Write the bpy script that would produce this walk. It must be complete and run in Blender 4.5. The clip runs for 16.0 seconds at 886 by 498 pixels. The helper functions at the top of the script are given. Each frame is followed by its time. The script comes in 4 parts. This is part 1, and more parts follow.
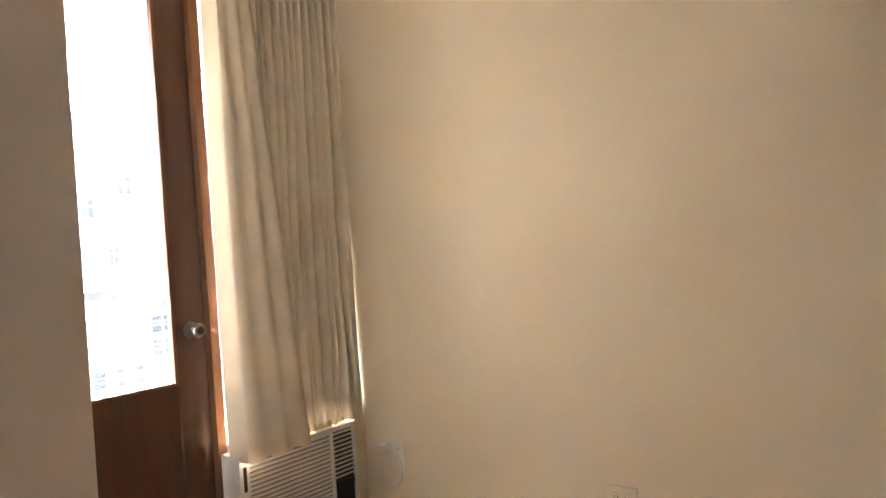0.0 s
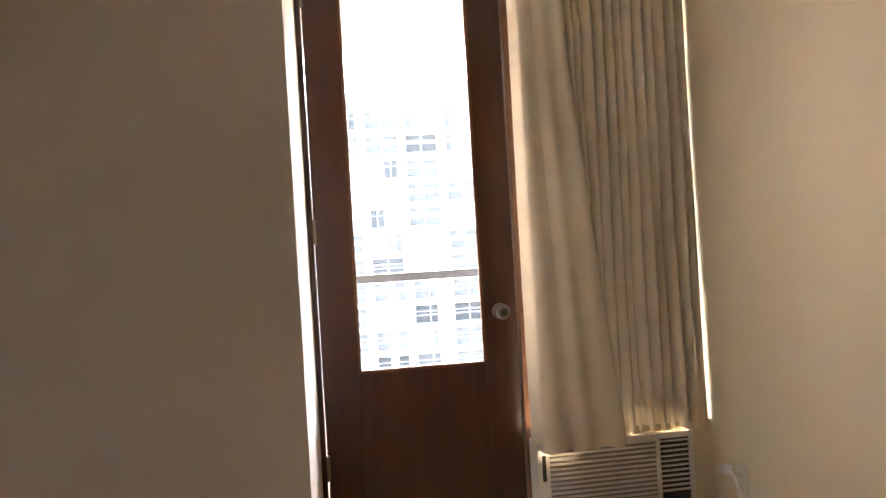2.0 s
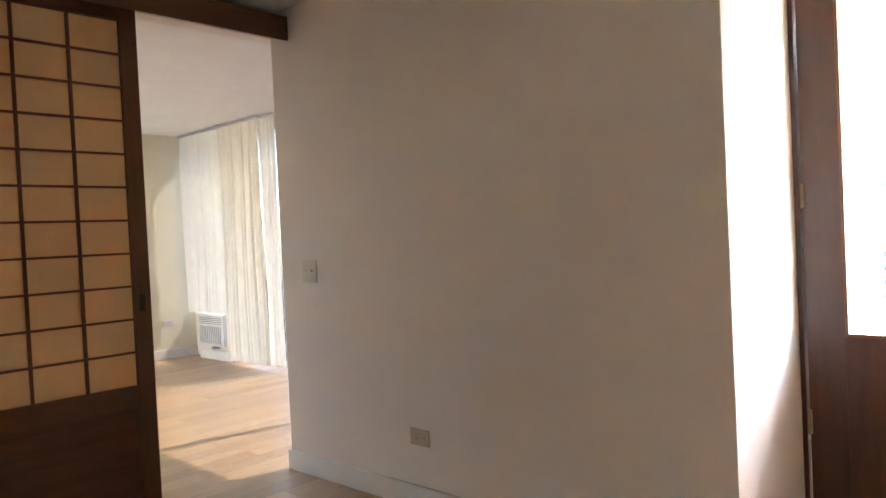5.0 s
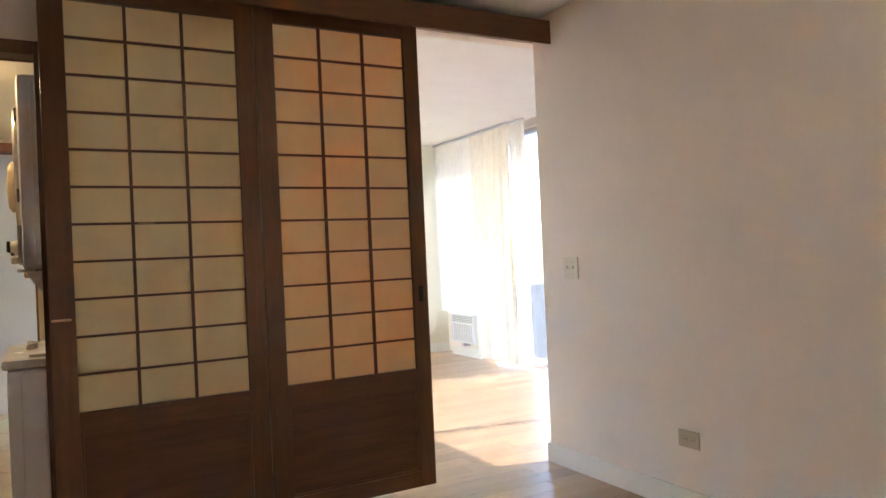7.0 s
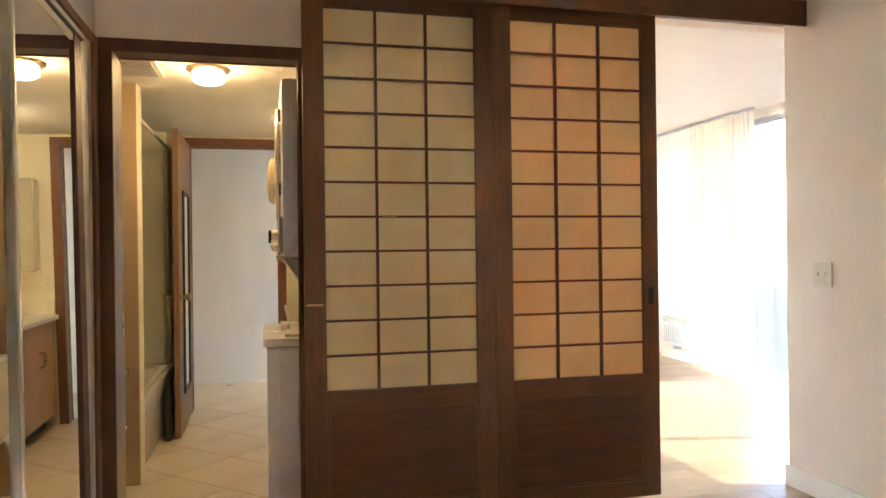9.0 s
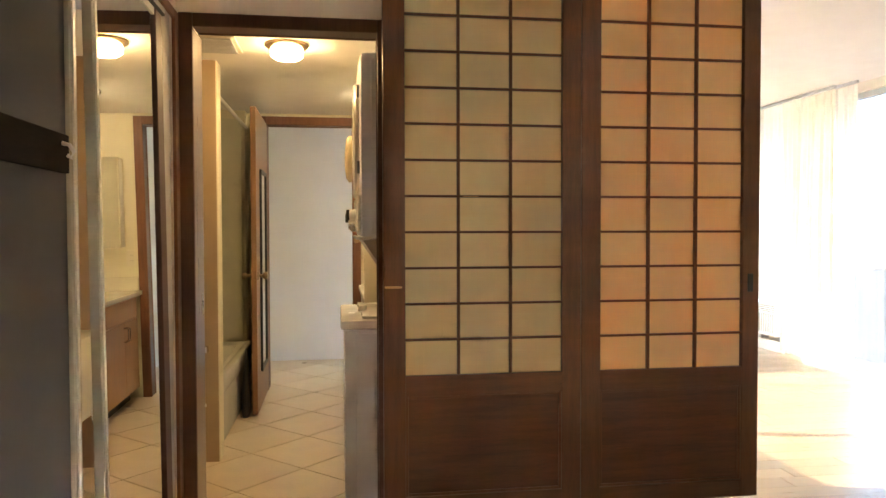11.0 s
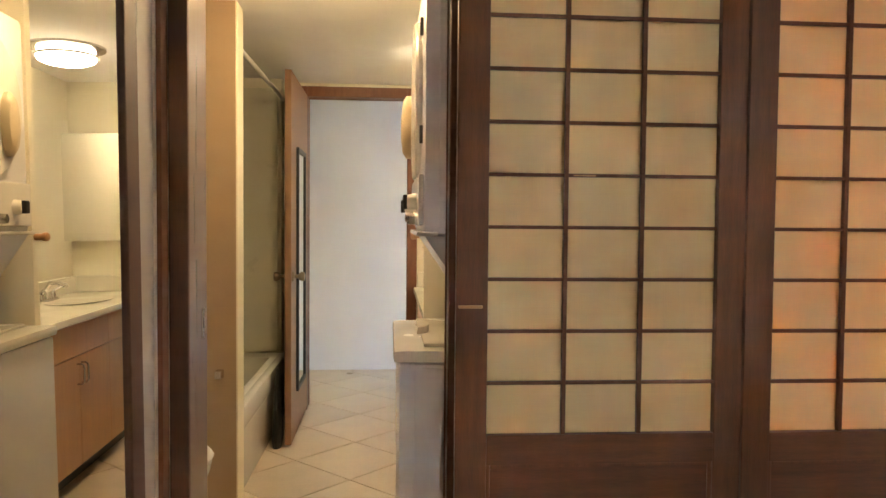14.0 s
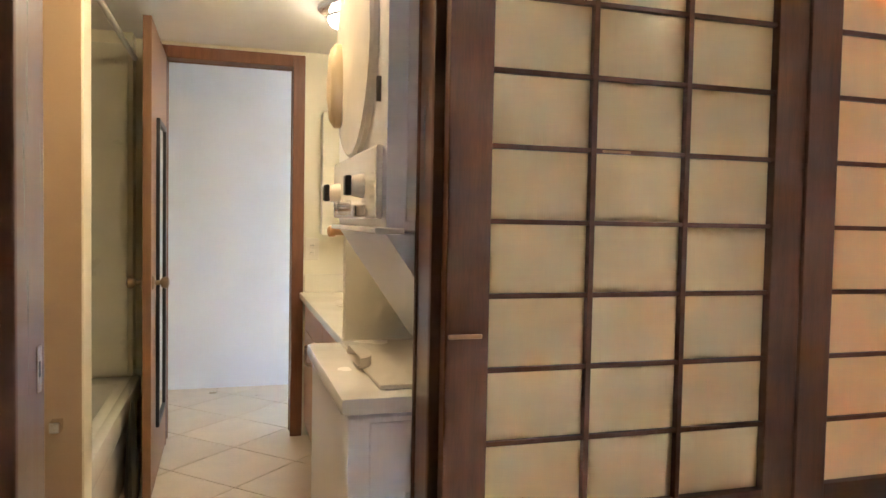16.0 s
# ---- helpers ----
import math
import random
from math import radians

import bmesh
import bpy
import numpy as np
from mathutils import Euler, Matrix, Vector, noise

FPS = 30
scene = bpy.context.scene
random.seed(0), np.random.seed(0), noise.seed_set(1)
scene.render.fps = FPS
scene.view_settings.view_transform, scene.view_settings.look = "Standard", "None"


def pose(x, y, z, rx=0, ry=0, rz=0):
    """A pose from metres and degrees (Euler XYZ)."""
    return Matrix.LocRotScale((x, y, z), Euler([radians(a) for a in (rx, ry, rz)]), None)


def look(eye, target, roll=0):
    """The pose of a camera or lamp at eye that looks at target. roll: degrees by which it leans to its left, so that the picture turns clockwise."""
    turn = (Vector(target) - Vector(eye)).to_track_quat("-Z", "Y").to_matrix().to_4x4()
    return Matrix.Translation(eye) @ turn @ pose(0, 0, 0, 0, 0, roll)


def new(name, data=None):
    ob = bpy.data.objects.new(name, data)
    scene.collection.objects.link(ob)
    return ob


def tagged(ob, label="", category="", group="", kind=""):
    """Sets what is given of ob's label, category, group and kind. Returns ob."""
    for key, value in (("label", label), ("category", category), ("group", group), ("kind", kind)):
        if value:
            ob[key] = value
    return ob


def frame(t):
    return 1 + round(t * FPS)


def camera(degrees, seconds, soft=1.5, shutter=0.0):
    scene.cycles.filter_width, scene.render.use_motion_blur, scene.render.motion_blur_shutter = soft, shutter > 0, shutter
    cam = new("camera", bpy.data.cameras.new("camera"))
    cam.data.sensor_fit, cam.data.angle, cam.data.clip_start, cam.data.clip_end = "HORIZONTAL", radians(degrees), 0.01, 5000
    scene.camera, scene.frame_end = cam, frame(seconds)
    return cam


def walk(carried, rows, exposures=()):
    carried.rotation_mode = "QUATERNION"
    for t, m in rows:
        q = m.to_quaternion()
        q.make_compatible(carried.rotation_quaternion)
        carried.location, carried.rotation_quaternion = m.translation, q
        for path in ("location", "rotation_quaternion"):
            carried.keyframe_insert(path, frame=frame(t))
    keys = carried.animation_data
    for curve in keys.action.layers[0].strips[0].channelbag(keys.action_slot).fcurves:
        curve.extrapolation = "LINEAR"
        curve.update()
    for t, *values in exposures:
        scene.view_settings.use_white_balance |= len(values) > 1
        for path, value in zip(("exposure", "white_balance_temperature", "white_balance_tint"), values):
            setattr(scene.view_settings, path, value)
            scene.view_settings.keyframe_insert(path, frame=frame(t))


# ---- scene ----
# ---- camera and walk ----
cam = camera(63.6, 16.0)
PATH = [
    (0.0, pose(-1.712, -1.610, 1.237, 89.529, 3.774, -141.756)),
    (0.5, pose(-1.827, -1.850, 1.238, 89.876, 3.683, -131.472)),
    (1.0, pose(-1.913, -2.064, 1.237, 90.026, 3.595, -120.993)),
    (1.5, pose(-1.951, -2.310, 1.232, 89.922, 3.563, -109.471)),
    (2.0, pose(-1.970, -2.528, 1.230, 89.871, 3.411, -97.987)),
    (2.5, pose(-2.020, -2.702, 1.232, 89.809, 3.212, -87.373)),
    (3.0, pose(-2.107, -2.840, 1.236, 89.634, 2.868, -77.937)),
    (3.5, pose(-2.146, -2.993, 1.236, 89.168, 2.684, -68.877)),
    (4.0, pose(-2.242, -3.206, 1.247, 88.913, 2.694, -59.523)),
    (4.2, pose(-2.232, -3.261, 1.252, 88.760, 2.697, -56.618)),
    (6.5, look((-2.401, -3.225, 1.181), (-1.269, -1.577, 1.187), -2.7)),
    (7.0, look((-2.422, -3.211, 1.185), (-1.449, -1.464, 1.196), -2.6)),
    (7.5, look((-2.407, -3.208, 1.189), (-1.629, -1.365, 1.207), -2.1)),
    (8.0, look((-2.467, -3.168, 1.205), (-1.819, -1.276, 1.22), -1.6)),
    (8.5, look((-2.522, -3.138, 1.219), (-1.973, -1.215, 1.226), -1.1)),
    (9.0, look((-2.565, -3.113, 1.217), (-2.088, -1.17, 1.219), -0.7)),
    (9.5, look((-2.591, -3.103, 1.217), (-2.166, -1.149, 1.205), -0.3)),
    (10.0, look((-2.605, -3.103, 1.214), (-2.218, -1.141, 1.187), -0.2)),
    (12.5, look((-2.573, -2.513, 1.244), (-2.391, -0.523, 1.165), 0.1)),
    (13.0, look((-2.601, -2.357, 1.245), (-2.418, -0.367, 1.163), 0.2)),
    (13.5, look((-2.597, -2.21, 1.231), (-2.434, -0.218, 1.156), 0.4)),
    (14.0, look((-2.604, -2.054, 1.227), (-2.454, -0.061, 1.152), 0.5)),
    (14.5, look((-2.667, -1.858, 1.225), (-2.476, 0.131, 1.145), 0.5)),
    (15.0, look((-2.752, -1.679, 1.216), (-2.472, 0.3, 1.14), 0.8)),
    (15.5, look((-2.785, -1.502, 1.209), (-2.402, 0.46, 1.136), 1.0)),
    (16.0, look((-2.816, -1.374, 1.217), (-2.243, 0.54, 1.134), 1.1)),
]
walk(cam, PATH, [(0.0, 6.35, 7900, 16), (0.5, 6.05, 7700, 17), (1.0, 5.8, 7900, 17), (1.5, 5.85, 8200, 16), (2.0, 5.85, 8000, 17), (2.5, 5.8, 7600, 18), (3.0, 5.7, 7300, 18), (3.5, 6.1, 7500, 18), (4.2, 6.4, 7700, 17),
                 (6.3, 6.85, 6800, 16), (7.5, 7.4, 7000, 13), (9.0, 7.6, 7500, 13), (12.5, 7.7, 8000, 12), (14.0, 7.85, 6800, 13), (16.0, 7.95, 6000, 14)])

# ---- world and sun ----
SUN_FROM = Vector((0.975, -0.22, 0.0)).normalized()
SUN_ELEV = radians(45)
world = bpy.data.worlds.new("sky")
scene.world = world
world.use_nodes = True
wn = world.node_tree.nodes
wl = world.node_tree.links
sky = wn.new("ShaderNodeTexSky")
sky.sky_type = "NISHITA"
sky.sun_disc = False
sky.sun_elevation = SUN_ELEV
sky.sun_rotation = math.atan2(SUN_FROM.x, SUN_FROM.y)
wl.new(sky.outputs[0], wn["Background"].inputs[0])
wn["Background"].inputs[1].default_value = 0.15
sun_data = bpy.data.lights.new("sun", "SUN")
sun_data.energy = 2.0
sun_data.angle = radians(0.5)
sun_data.color = (1.0, 0.94, 0.85)
sun = new("sun", sun_data)
sun_dir = Vector((SUN_FROM.x * math.cos(SUN_ELEV), SUN_FROM.y * math.cos(SUN_ELEV), math.sin(SUN_ELEV)))
sun.matrix_world = look(sun_dir * 30, (0, 0, 0))



# ---- materials ----
def material(name, color, rough=0.6, metal=0.0, var=0.08, scale=6.0, fine=90.0, bump=0.1, spec=0.5, grain=None, dirt=None, coat=0.0, random_piece=0.0):
    """A surface with broad and fine variation. grain: stretch of the noise by axis. dirt: a second colour in soft patches."""
    m = bpy.data.materials.new(name)
    m.use_nodes = True
    n, l = m.node_tree.nodes, m.node_tree.links
    b = n["Principled BSDF"]
    b.inputs["Roughness"].default_value = rough
    b.inputs["Metallic"].default_value = metal
    b.inputs["Specular IOR Level"].default_value = spec
    b.inputs["Coat Weight"].default_value = coat
    b.inputs["Coat Roughness"].default_value = 0.25
    tc = n.new("ShaderNodeTexCoord")
    mp = n.new("ShaderNodeMapping")
    mp.inputs["Scale"].default_value = grain or (1, 1, 1)
    l.new(tc.outputs["Object"], mp.inputs["Vector"])
    broad = n.new("ShaderNodeTexNoise")
    broad.inputs["Scale"].default_value = scale
    broad.inputs["Detail"].default_value = 4
    small = n.new("ShaderNodeTexNoise")
    small.inputs["Scale"].default_value = fine
    small.inputs["Detail"].default_value = 3
    for t in (broad, small):
        l.new(mp.outputs[0], t.inputs["Vector"])
    mix = n.new("ShaderNodeMath")
    mix.operation = "MULTIPLY_ADD"
    l.new(small.outputs["Fac"], mix.inputs[0])
    mix.inputs[1].default_value = 0.45
    l.new(broad.outputs["Fac"], mix.inputs[2])
    ramp = n.new("ShaderNodeMapRange")
    ramp.inputs["From Min"].default_value = 0.4
    ramp.inputs["From Max"].default_value = 1.05
    ramp.inputs["To Min"].default_value = 1 - var
    ramp.inputs["To Max"].default_value = 1 + var
    l.new(mix.outputs[0], ramp.inputs[0])
    value = ramp.outputs[0]
    if random_piece:
        info = n.new("ShaderNodeObjectInfo")
        r = n.new("ShaderNodeMapRange")
        r.inputs["To Min"].default_value = 1 - random_piece
        r.inputs["To Max"].default_value = 1 + random_piece
        l.new(info.outputs["Random"], r.inputs[0])
        mul = n.new("ShaderNodeMath")
        mul.operation = "MULTIPLY"
        l.new(value, mul.inputs[0])
        l.new(r.outputs[0], mul.inputs[1])
        value = mul.outputs[0]
    base = n.new("ShaderNodeVectorMath")
    base.operation = "SCALE"
    base.inputs[0].default_value = color[:3]
    if dirt:
        blot = n.new("ShaderNodeTexNoise")
        blot.inputs["Scale"].default_value = scale * 0.45
        blot.inputs["Detail"].default_value = 5
        l.new(tc.outputs["Object"], blot.inputs["Vector"])
        step = n.new("ShaderNodeMapRange")
        step.inputs["From Min"].default_value = 0.5
        step.inputs["From Max"].default_value = 0.75
        l.new(blot.outputs["Fac"], step.inputs[0])
        mc = n.new("ShaderNodeMix")
        mc.data_type = "RGBA"
        mc.inputs[6].default_value = (*color[:3], 1)
        mc.inputs[7].default_value = (*dirt[:3], 1)
        l.new(step.outputs[0], mc.inputs[0])
        l.new(mc.outputs[2], base.inputs[0])
    l.new(value, base.inputs["Scale"])
    l.new(base.outputs[0], b.inputs["Base Color"])
    rr = n.new("ShaderNodeMapRange")
    rr.inputs["To Min"].default_value = max(0.02, rough - 0.08)
    rr.inputs["To Max"].default_value = min(1, rough + 0.08)
    l.new(broad.outputs["Fac"], rr.inputs[0])
    l.new(rr.outputs[0], b.inputs["Roughness"])
    if bump:
        bp = n.new("ShaderNodeBump")
        bp.inputs["Strength"].default_value = bump
        bp.inputs["Distance"].default_value = 0.002
        l.new(mix.outputs[0], bp.inputs["Height"])
        l.new(bp.outputs[0], b.inputs["Normal"])
    return m


def glass_material(name, tint=(1, 1, 1), rough=0.0):
    """A thin pane: clear, with a gloss that grows towards grazing."""
    m = bpy.data.materials.new(name)
    m.use_nodes = True
    n, l = m.node_tree.nodes, m.node_tree.links
    n.remove(n["Principled BSDF"])
    tr = n.new("ShaderNodeBsdfTransparent")
    tr.inputs[0].default_value = (*tint, 1)
    gl = n.new("ShaderNodeBsdfGlossy")
    gl.inputs["Roughness"].default_value = rough
    lw = n.new("ShaderNodeLayerWeight")
    pw = n.new("ShaderNodeMath")
    pw.operation = "POWER"
    pw.inputs[1].default_value = 4.0
    l.new(lw.outputs["Facing"], pw.inputs[0])
    fr = n.new("ShaderNodeMath")
    fr.operation = "MULTIPLY_ADD"
    fr.inputs[1].default_value = 0.6
    fr.inputs[2].default_value = 0.03
    l.new(pw.outputs[0], fr.inputs[0])
    mx = n.new("ShaderNodeMixShader")
    l.new(fr.outputs[0], mx.inputs[0])
    l.new(tr.outputs[0], mx.inputs[1])
    l.new(gl.outputs[0], mx.inputs[2])
    l.new(mx.outputs[0], n["Material Output"].inputs[0])
    return m


def cloth_material(name, color, through_color, share, weave=700.0):
    """Cloth or paper: scatters light back and lets a share of it through."""
    m = bpy.data.materials.new(name)
    m.use_nodes = True
    n, l = m.node_tree.nodes, m.node_tree.links
    b = n["Principled BSDF"]
    b.inputs["Roughness"].default_value = 0.9
    b.inputs["Specular IOR Level"].default_value = 0.1
    tc = n.new("ShaderNodeTexCoord")
    ns = n.new("ShaderNodeTexNoise")
    ns.inputs["Scale"].default_value = 9.0
    ns.inputs["Detail"].default_value = 8
    l.new(tc.outputs["Object"], ns.inputs["Vector"])
    rg = n.new("ShaderNodeMapRange")
    rg.inputs["To Min"].default_value = 0.9
    rg.inputs["To Max"].default_value = 1.08
    l.new(ns.outputs["Fac"], rg.inputs[0])
    sc = n.new("ShaderNodeVectorMath")
    sc.operation = "SCALE"
    sc.inputs[0].default_value = color
    l.new(rg.outputs[0], sc.inputs["Scale"])
    l.new(sc.outputs[0], b.inputs["Base Color"])
    fine = n.new("ShaderNodeTexNoise")
    fine.inputs["Scale"].default_value = weave
    l.new(tc.outputs["Object"], fine.inputs["Vector"])
    bp = n.new("ShaderNodeBump")
    bp.inputs["Strength"].default_value = 0.15
    bp.inputs["Distance"].default_value = 0.001
    l.new(fine.outputs["Fac"], bp.inputs["Height"])
    l.new(bp.outputs[0], b.inputs["Normal"])
    tl = n.new("ShaderNodeBsdfTranslucent")
    tl.inputs[0].default_value = (*through_color, 1)
    mx = n.new("ShaderNodeMixShader")
    mx.inputs[0].default_value = share
    l.new(b.outputs[0], mx.inputs[1])
    l.new(tl.outputs[0], mx.inputs[2])
    l.new(mx.outputs[0], n["Material Output"].inputs[0])
    return m


def glow_material(name, color, strength):
    m = bpy.data.materials.new(name)
    m.use_nodes = True
    b = m.node_tree.nodes["Principled BSDF"]
    b.inputs["Base Color"].default_value = (0.9, 0.88, 0.82, 1)
    b.inputs["Roughness"].default_value = 0.3
    b.inputs["Emission Color"].default_value = (*color, 1)
    b.inputs["Emission Strength"].default_value = strength
    return m


WALL = material("wall_paint", (0.83, 0.74, 0.66), 0.75, var=0.03, scale=2.0, fine=160, bump=0.12)
WALL_BEIGE = material("beige_wall_paint", (0.78, 0.68, 0.51), 0.75, var=0.03, scale=2.0, fine=160, bump=0.12)
WALL_BATH = material("bath_wall_paint", (0.78, 0.73, 0.58), 0.6, var=0.03, scale=2.0, fine=140, bump=0.1)
WALL_TAN = material("tan_wall_face", (0.40, 0.285, 0.175), 0.6, var=0.05, scale=2.5, fine=140, bump=0.1)
WALL_HALL = material("white_panel_paint", (0.88, 0.895, 0.92), 0.55, var=0.03, scale=3.0, fine=120, bump=0.12)
CEIL = material("ceiling_paint", (0.84, 0.82, 0.79), 0.85, var=0.04, scale=5, fine=120, bump=0.5)
TRIM_WHITE = material("white_trim_paint", (0.80, 0.78, 0.73), 0.4, var=0.03, bump=0.05)
WOOD_DARK = material("dark_stained_wood", (0.140, 0.051, 0.020), 0.42, var=0.28, scale=5, fine=40, bump=0.12, grain=(9, 9, 0.8), coat=0.15)
WOOD_DARK_H = material("dark_stained_wood_rail", (0.140, 0.051, 0.020), 0.42, var=0.28, scale=5, fine=40, bump=0.12, grain=(0.8, 9, 9), coat=0.15)
WOOD_PANEL = material("figured_dark_panel", (0.125, 0.042, 0.018), 0.42, var=0.42, scale=3.0, fine=26, bump=0.1, grain=(1.1, 9, 12), coat=0.15)
WOOD_DOOR = material("mahogany_door", (0.075, 0.025, 0.013), 0.36, var=0.3, scale=4, fine=30, bump=0.1, grain=(7, 7, 0.6), coat=0.3)
WOOD_TRIM = material("brown_wood_trim", (0.19, 0.075, 0.032), 0.55, var=0.25, scale=5, fine=40, bump=0.1, grain=(8, 8, 0.8), coat=0.1)
WOOD_LEAF = material("flush_door_wood", (0.27, 0.14, 0.07), 0.5, var=0.22, scale=5, fine=45, bump=0.1, grain=(8, 8, 0.7))
WOOD_CABINET = material("cabinet_veneer", (0.52, 0.285, 0.135), 0.4, var=0.12, scale=5, fine=45, bump=0.05, grain=(8, 8, 0.7))
PLANK = material("oak_plank", (0.44, 0.27, 0.145), 0.30, var=0.16, scale=3, fine=30, bump=0.025, grain=(0.9, 9, 9), random_piece=0.16, coat=0.3)
TILE = material("beige_floor_tile", (0.70, 0.60, 0.46), 0.3, var=0.1, scale=6, fine=60, bump=0.06, random_piece=0.05, dirt=(0.64, 0.53, 0.39))
GROUT = material("tile_grout", (0.52, 0.42, 0.30), 0.85, var=0.12, scale=20)
SUBFLOOR = material("dark_plank_gap", (0.10, 0.06, 0.035), 0.8)
# orange through colour carries the warm light off the wood floor behind
PAPER = cloth_material("shoji_paper", (0.95, 0.83, 0.51), (0.94, 0.41, 0.13), 0.23, weave=300)
CURTAIN = cloth_material("lined_curtain_cloth", (0.80, 0.71, 0.57), (0.80, 0.70, 0.56), 0.005)
CURTAIN_LIT = cloth_material("unlined_curtain_cloth", (0.78, 0.73, 0.63), (0.85, 0.78, 0.66), 0.045)
SHEER = cloth_material("sheer_curtain_cloth", (0.82, 0.79, 0.72), (0.88, 0.84, 0.76), 0.19)
GLASS = glass_material("window_glass")
# both tints are added to cut the daylight that enters the rooms
GLASS_TINTED = glass_material("tinted_window_glass", (0.158, 0.168, 0.180))
GLASS_GREY = glass_material("grey_window_glass", (0.88, 0.89, 0.90))
APPLIANCE = material("appliance_enamel", (0.72, 0.72, 0.74), 0.42, var=0.03, bump=0.02)
APPL_TOP = material("appliance_top_enamel", (0.80, 0.77, 0.70), 0.25, var=0.03, bump=0.02, coat=0.4)
PLASTIC = material("ivory_plastic", (0.78, 0.73, 0.62), 0.4, var=0.04, bump=0.03)
PLASTIC_W = material("white_plastic", (0.76, 0.745, 0.72), 0.4, var=0.04, bump=0.03, dirt=(0.70, 0.67, 0.61))
DARK = material("black_plastic", (0.015, 0.014, 0.014), 0.45, var=0.1, bump=0.03)
CHROME = material("brushed_chrome", (0.62, 0.60, 0.57), 0.22, metal=1.0, var=0.08, bump=0.02)
BRASS = material("aged_bronze", (0.30, 0.22, 0.14), 0.32, metal=1.0, var=0.15, bump=0.03)
STEEL = material("dark_worn_steel", (0.17, 0.16, 0.155), 0.3, metal=1.0, var=0.15, bump=0.02)
ALU = material("window_aluminium", (0.55, 0.56, 0.58), 0.4, metal=0.6, var=0.06)
MIRROR = material("mirror_silver", (0.90, 0.90, 0.87), 0.0, metal=1.0, var=0.0, bump=0)
MIRROR.node_tree.nodes["Principled BSDF"].inputs["Roughness"].default_value = 0.0
for link in list(MIRROR.node_tree.links):
    if link.to_socket.name == "Roughness":
        MIRROR.node_tree.links.remove(link)
TUB = material("tub_enamel", (0.76, 0.75, 0.68), 0.2, var=0.03, bump=0.02, coat=0.4)
TUB_WALL = material("shower_surround", (0.70, 0.68, 0.55), 0.3, var=0.05, bump=0.03)
MARBLE = material("cultured_marble", (0.80, 0.75, 0.62), 0.22, var=0.05, scale=3, bump=0.02, coat=0.3)
GLOW = glow_material("lamp_glass_glow", (1.0, 0.72, 0.38), 0.52)
GLOW_2 = glow_material("lamp_glass_glow_bright", (1.0, 0.85, 0.60), 0.19)
CONCRETE = material("balcony_concrete", (0.55, 0.54, 0.52), 0.85, var=0.1, bump=0.3)
RAIL = material("painted_rail_metal", (0.022, 0.025, 0.029), 0.45, var=0.06)
FACADE = material("facade_plaster", (0.40, 0.395, 0.385), 0.85, var=0.06, scale=0.2, fine=3)
FACADE_2 = material("facade_panel", (0.30, 0.295, 0.29), 0.85, var=0.06, scale=0.2, fine=3)
PANE_FAR = material("far_window_glass", (0.04, 0.042, 0.044), 0.75, var=0.35, scale=0.3, fine=2, spec=0.1)
PANE_PALE = material("pale_window_glass", (0.06, 0.062, 0.064), 0.7, var=0.4, scale=0.3, fine=2, spec=0.1)
PANE_BRIGHT = material("bright_window_glass", (0.095, 0.097, 0.099), 0.7, var=0.4, scale=0.3, fine=2, spec=0.1)
GROUND = material("city_ground", (0.16, 0.16, 0.15), 0.9, var=0.25, scale=0.02, fine=0.3)
# case plastic darkened for the shade behind the louvres
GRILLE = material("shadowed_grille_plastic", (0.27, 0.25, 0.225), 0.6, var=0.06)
TAN = material("tan_plastic", (0.52, 0.43, 0.29), 0.4, var=0.05, bump=0.03)
IVORY = material("old_ivory_plastic", (0.72, 0.67, 0.54), 0.4, var=0.05, bump=0.03)
STILE = material("aged_ivory_metal", (0.45, 0.40, 0.29), 0.7, var=0.06, scale=4, spec=0.2)
JAMB = material("dull_jamb_paint", (0.52, 0.475, 0.445), 0.7, var=0.05, scale=3)
WOOD_CASING = material("dark_casing_wood", (0.088, 0.030, 0.013), 0.55, var=0.3, scale=5, fine=40, bump=0.12, grain=(9, 9, 0.8), coat=0.05)
WOOD_GLOSS = material("varnished_jamb_wood", (0.13, 0.05, 0.024), 0.3, var=0.25, scale=5, fine=40, bump=0.06, grain=(9, 9, 0.8), coat=0.7)
# panel tone taken down for the shade it stands in
TAUPE = material("shaded_taupe_panel", (0.10, 0.085, 0.07), 0.8, var=0.05, scale=2, spec=0.15)
WOOD_MATTE = material("matte_dark_wood", (0.022, 0.012, 0.008), 0.9, var=0.3, spec=0.1, grain=(9, 0.8, 9))


# ---- builders ----
def box(bm, x0, x1, y0, y1, z0, z1, bevel=0.0, m=None):
    """A box in bm, with chamfered edges where bevel is given."""
    made = bmesh.ops.create_cube(bm, size=1.0)
    verts = made["verts"]
    t = Matrix.Translation(((x0 + x1) / 2, (y0 + y1) / 2, (z0 + z1) / 2)) @ Matrix.Diagonal((abs(x1 - x0), abs(y1 - y0), abs(z1 - z0), 1))
    bmesh.ops.transform(bm, matrix=t, verts=verts)
    if bevel:
        edges = list({e for v in verts for e in v.link_edges})
        res = bmesh.ops.bevel(bm, geom=edges, offset=bevel, segments=2, affect="EDGES", profile=0.6)
        verts = list({v for v in verts if v.is_valid} | set(res["verts"]))
    if m is not None:
        bmesh.ops.transform(bm, matrix=m, verts=verts)
    return verts


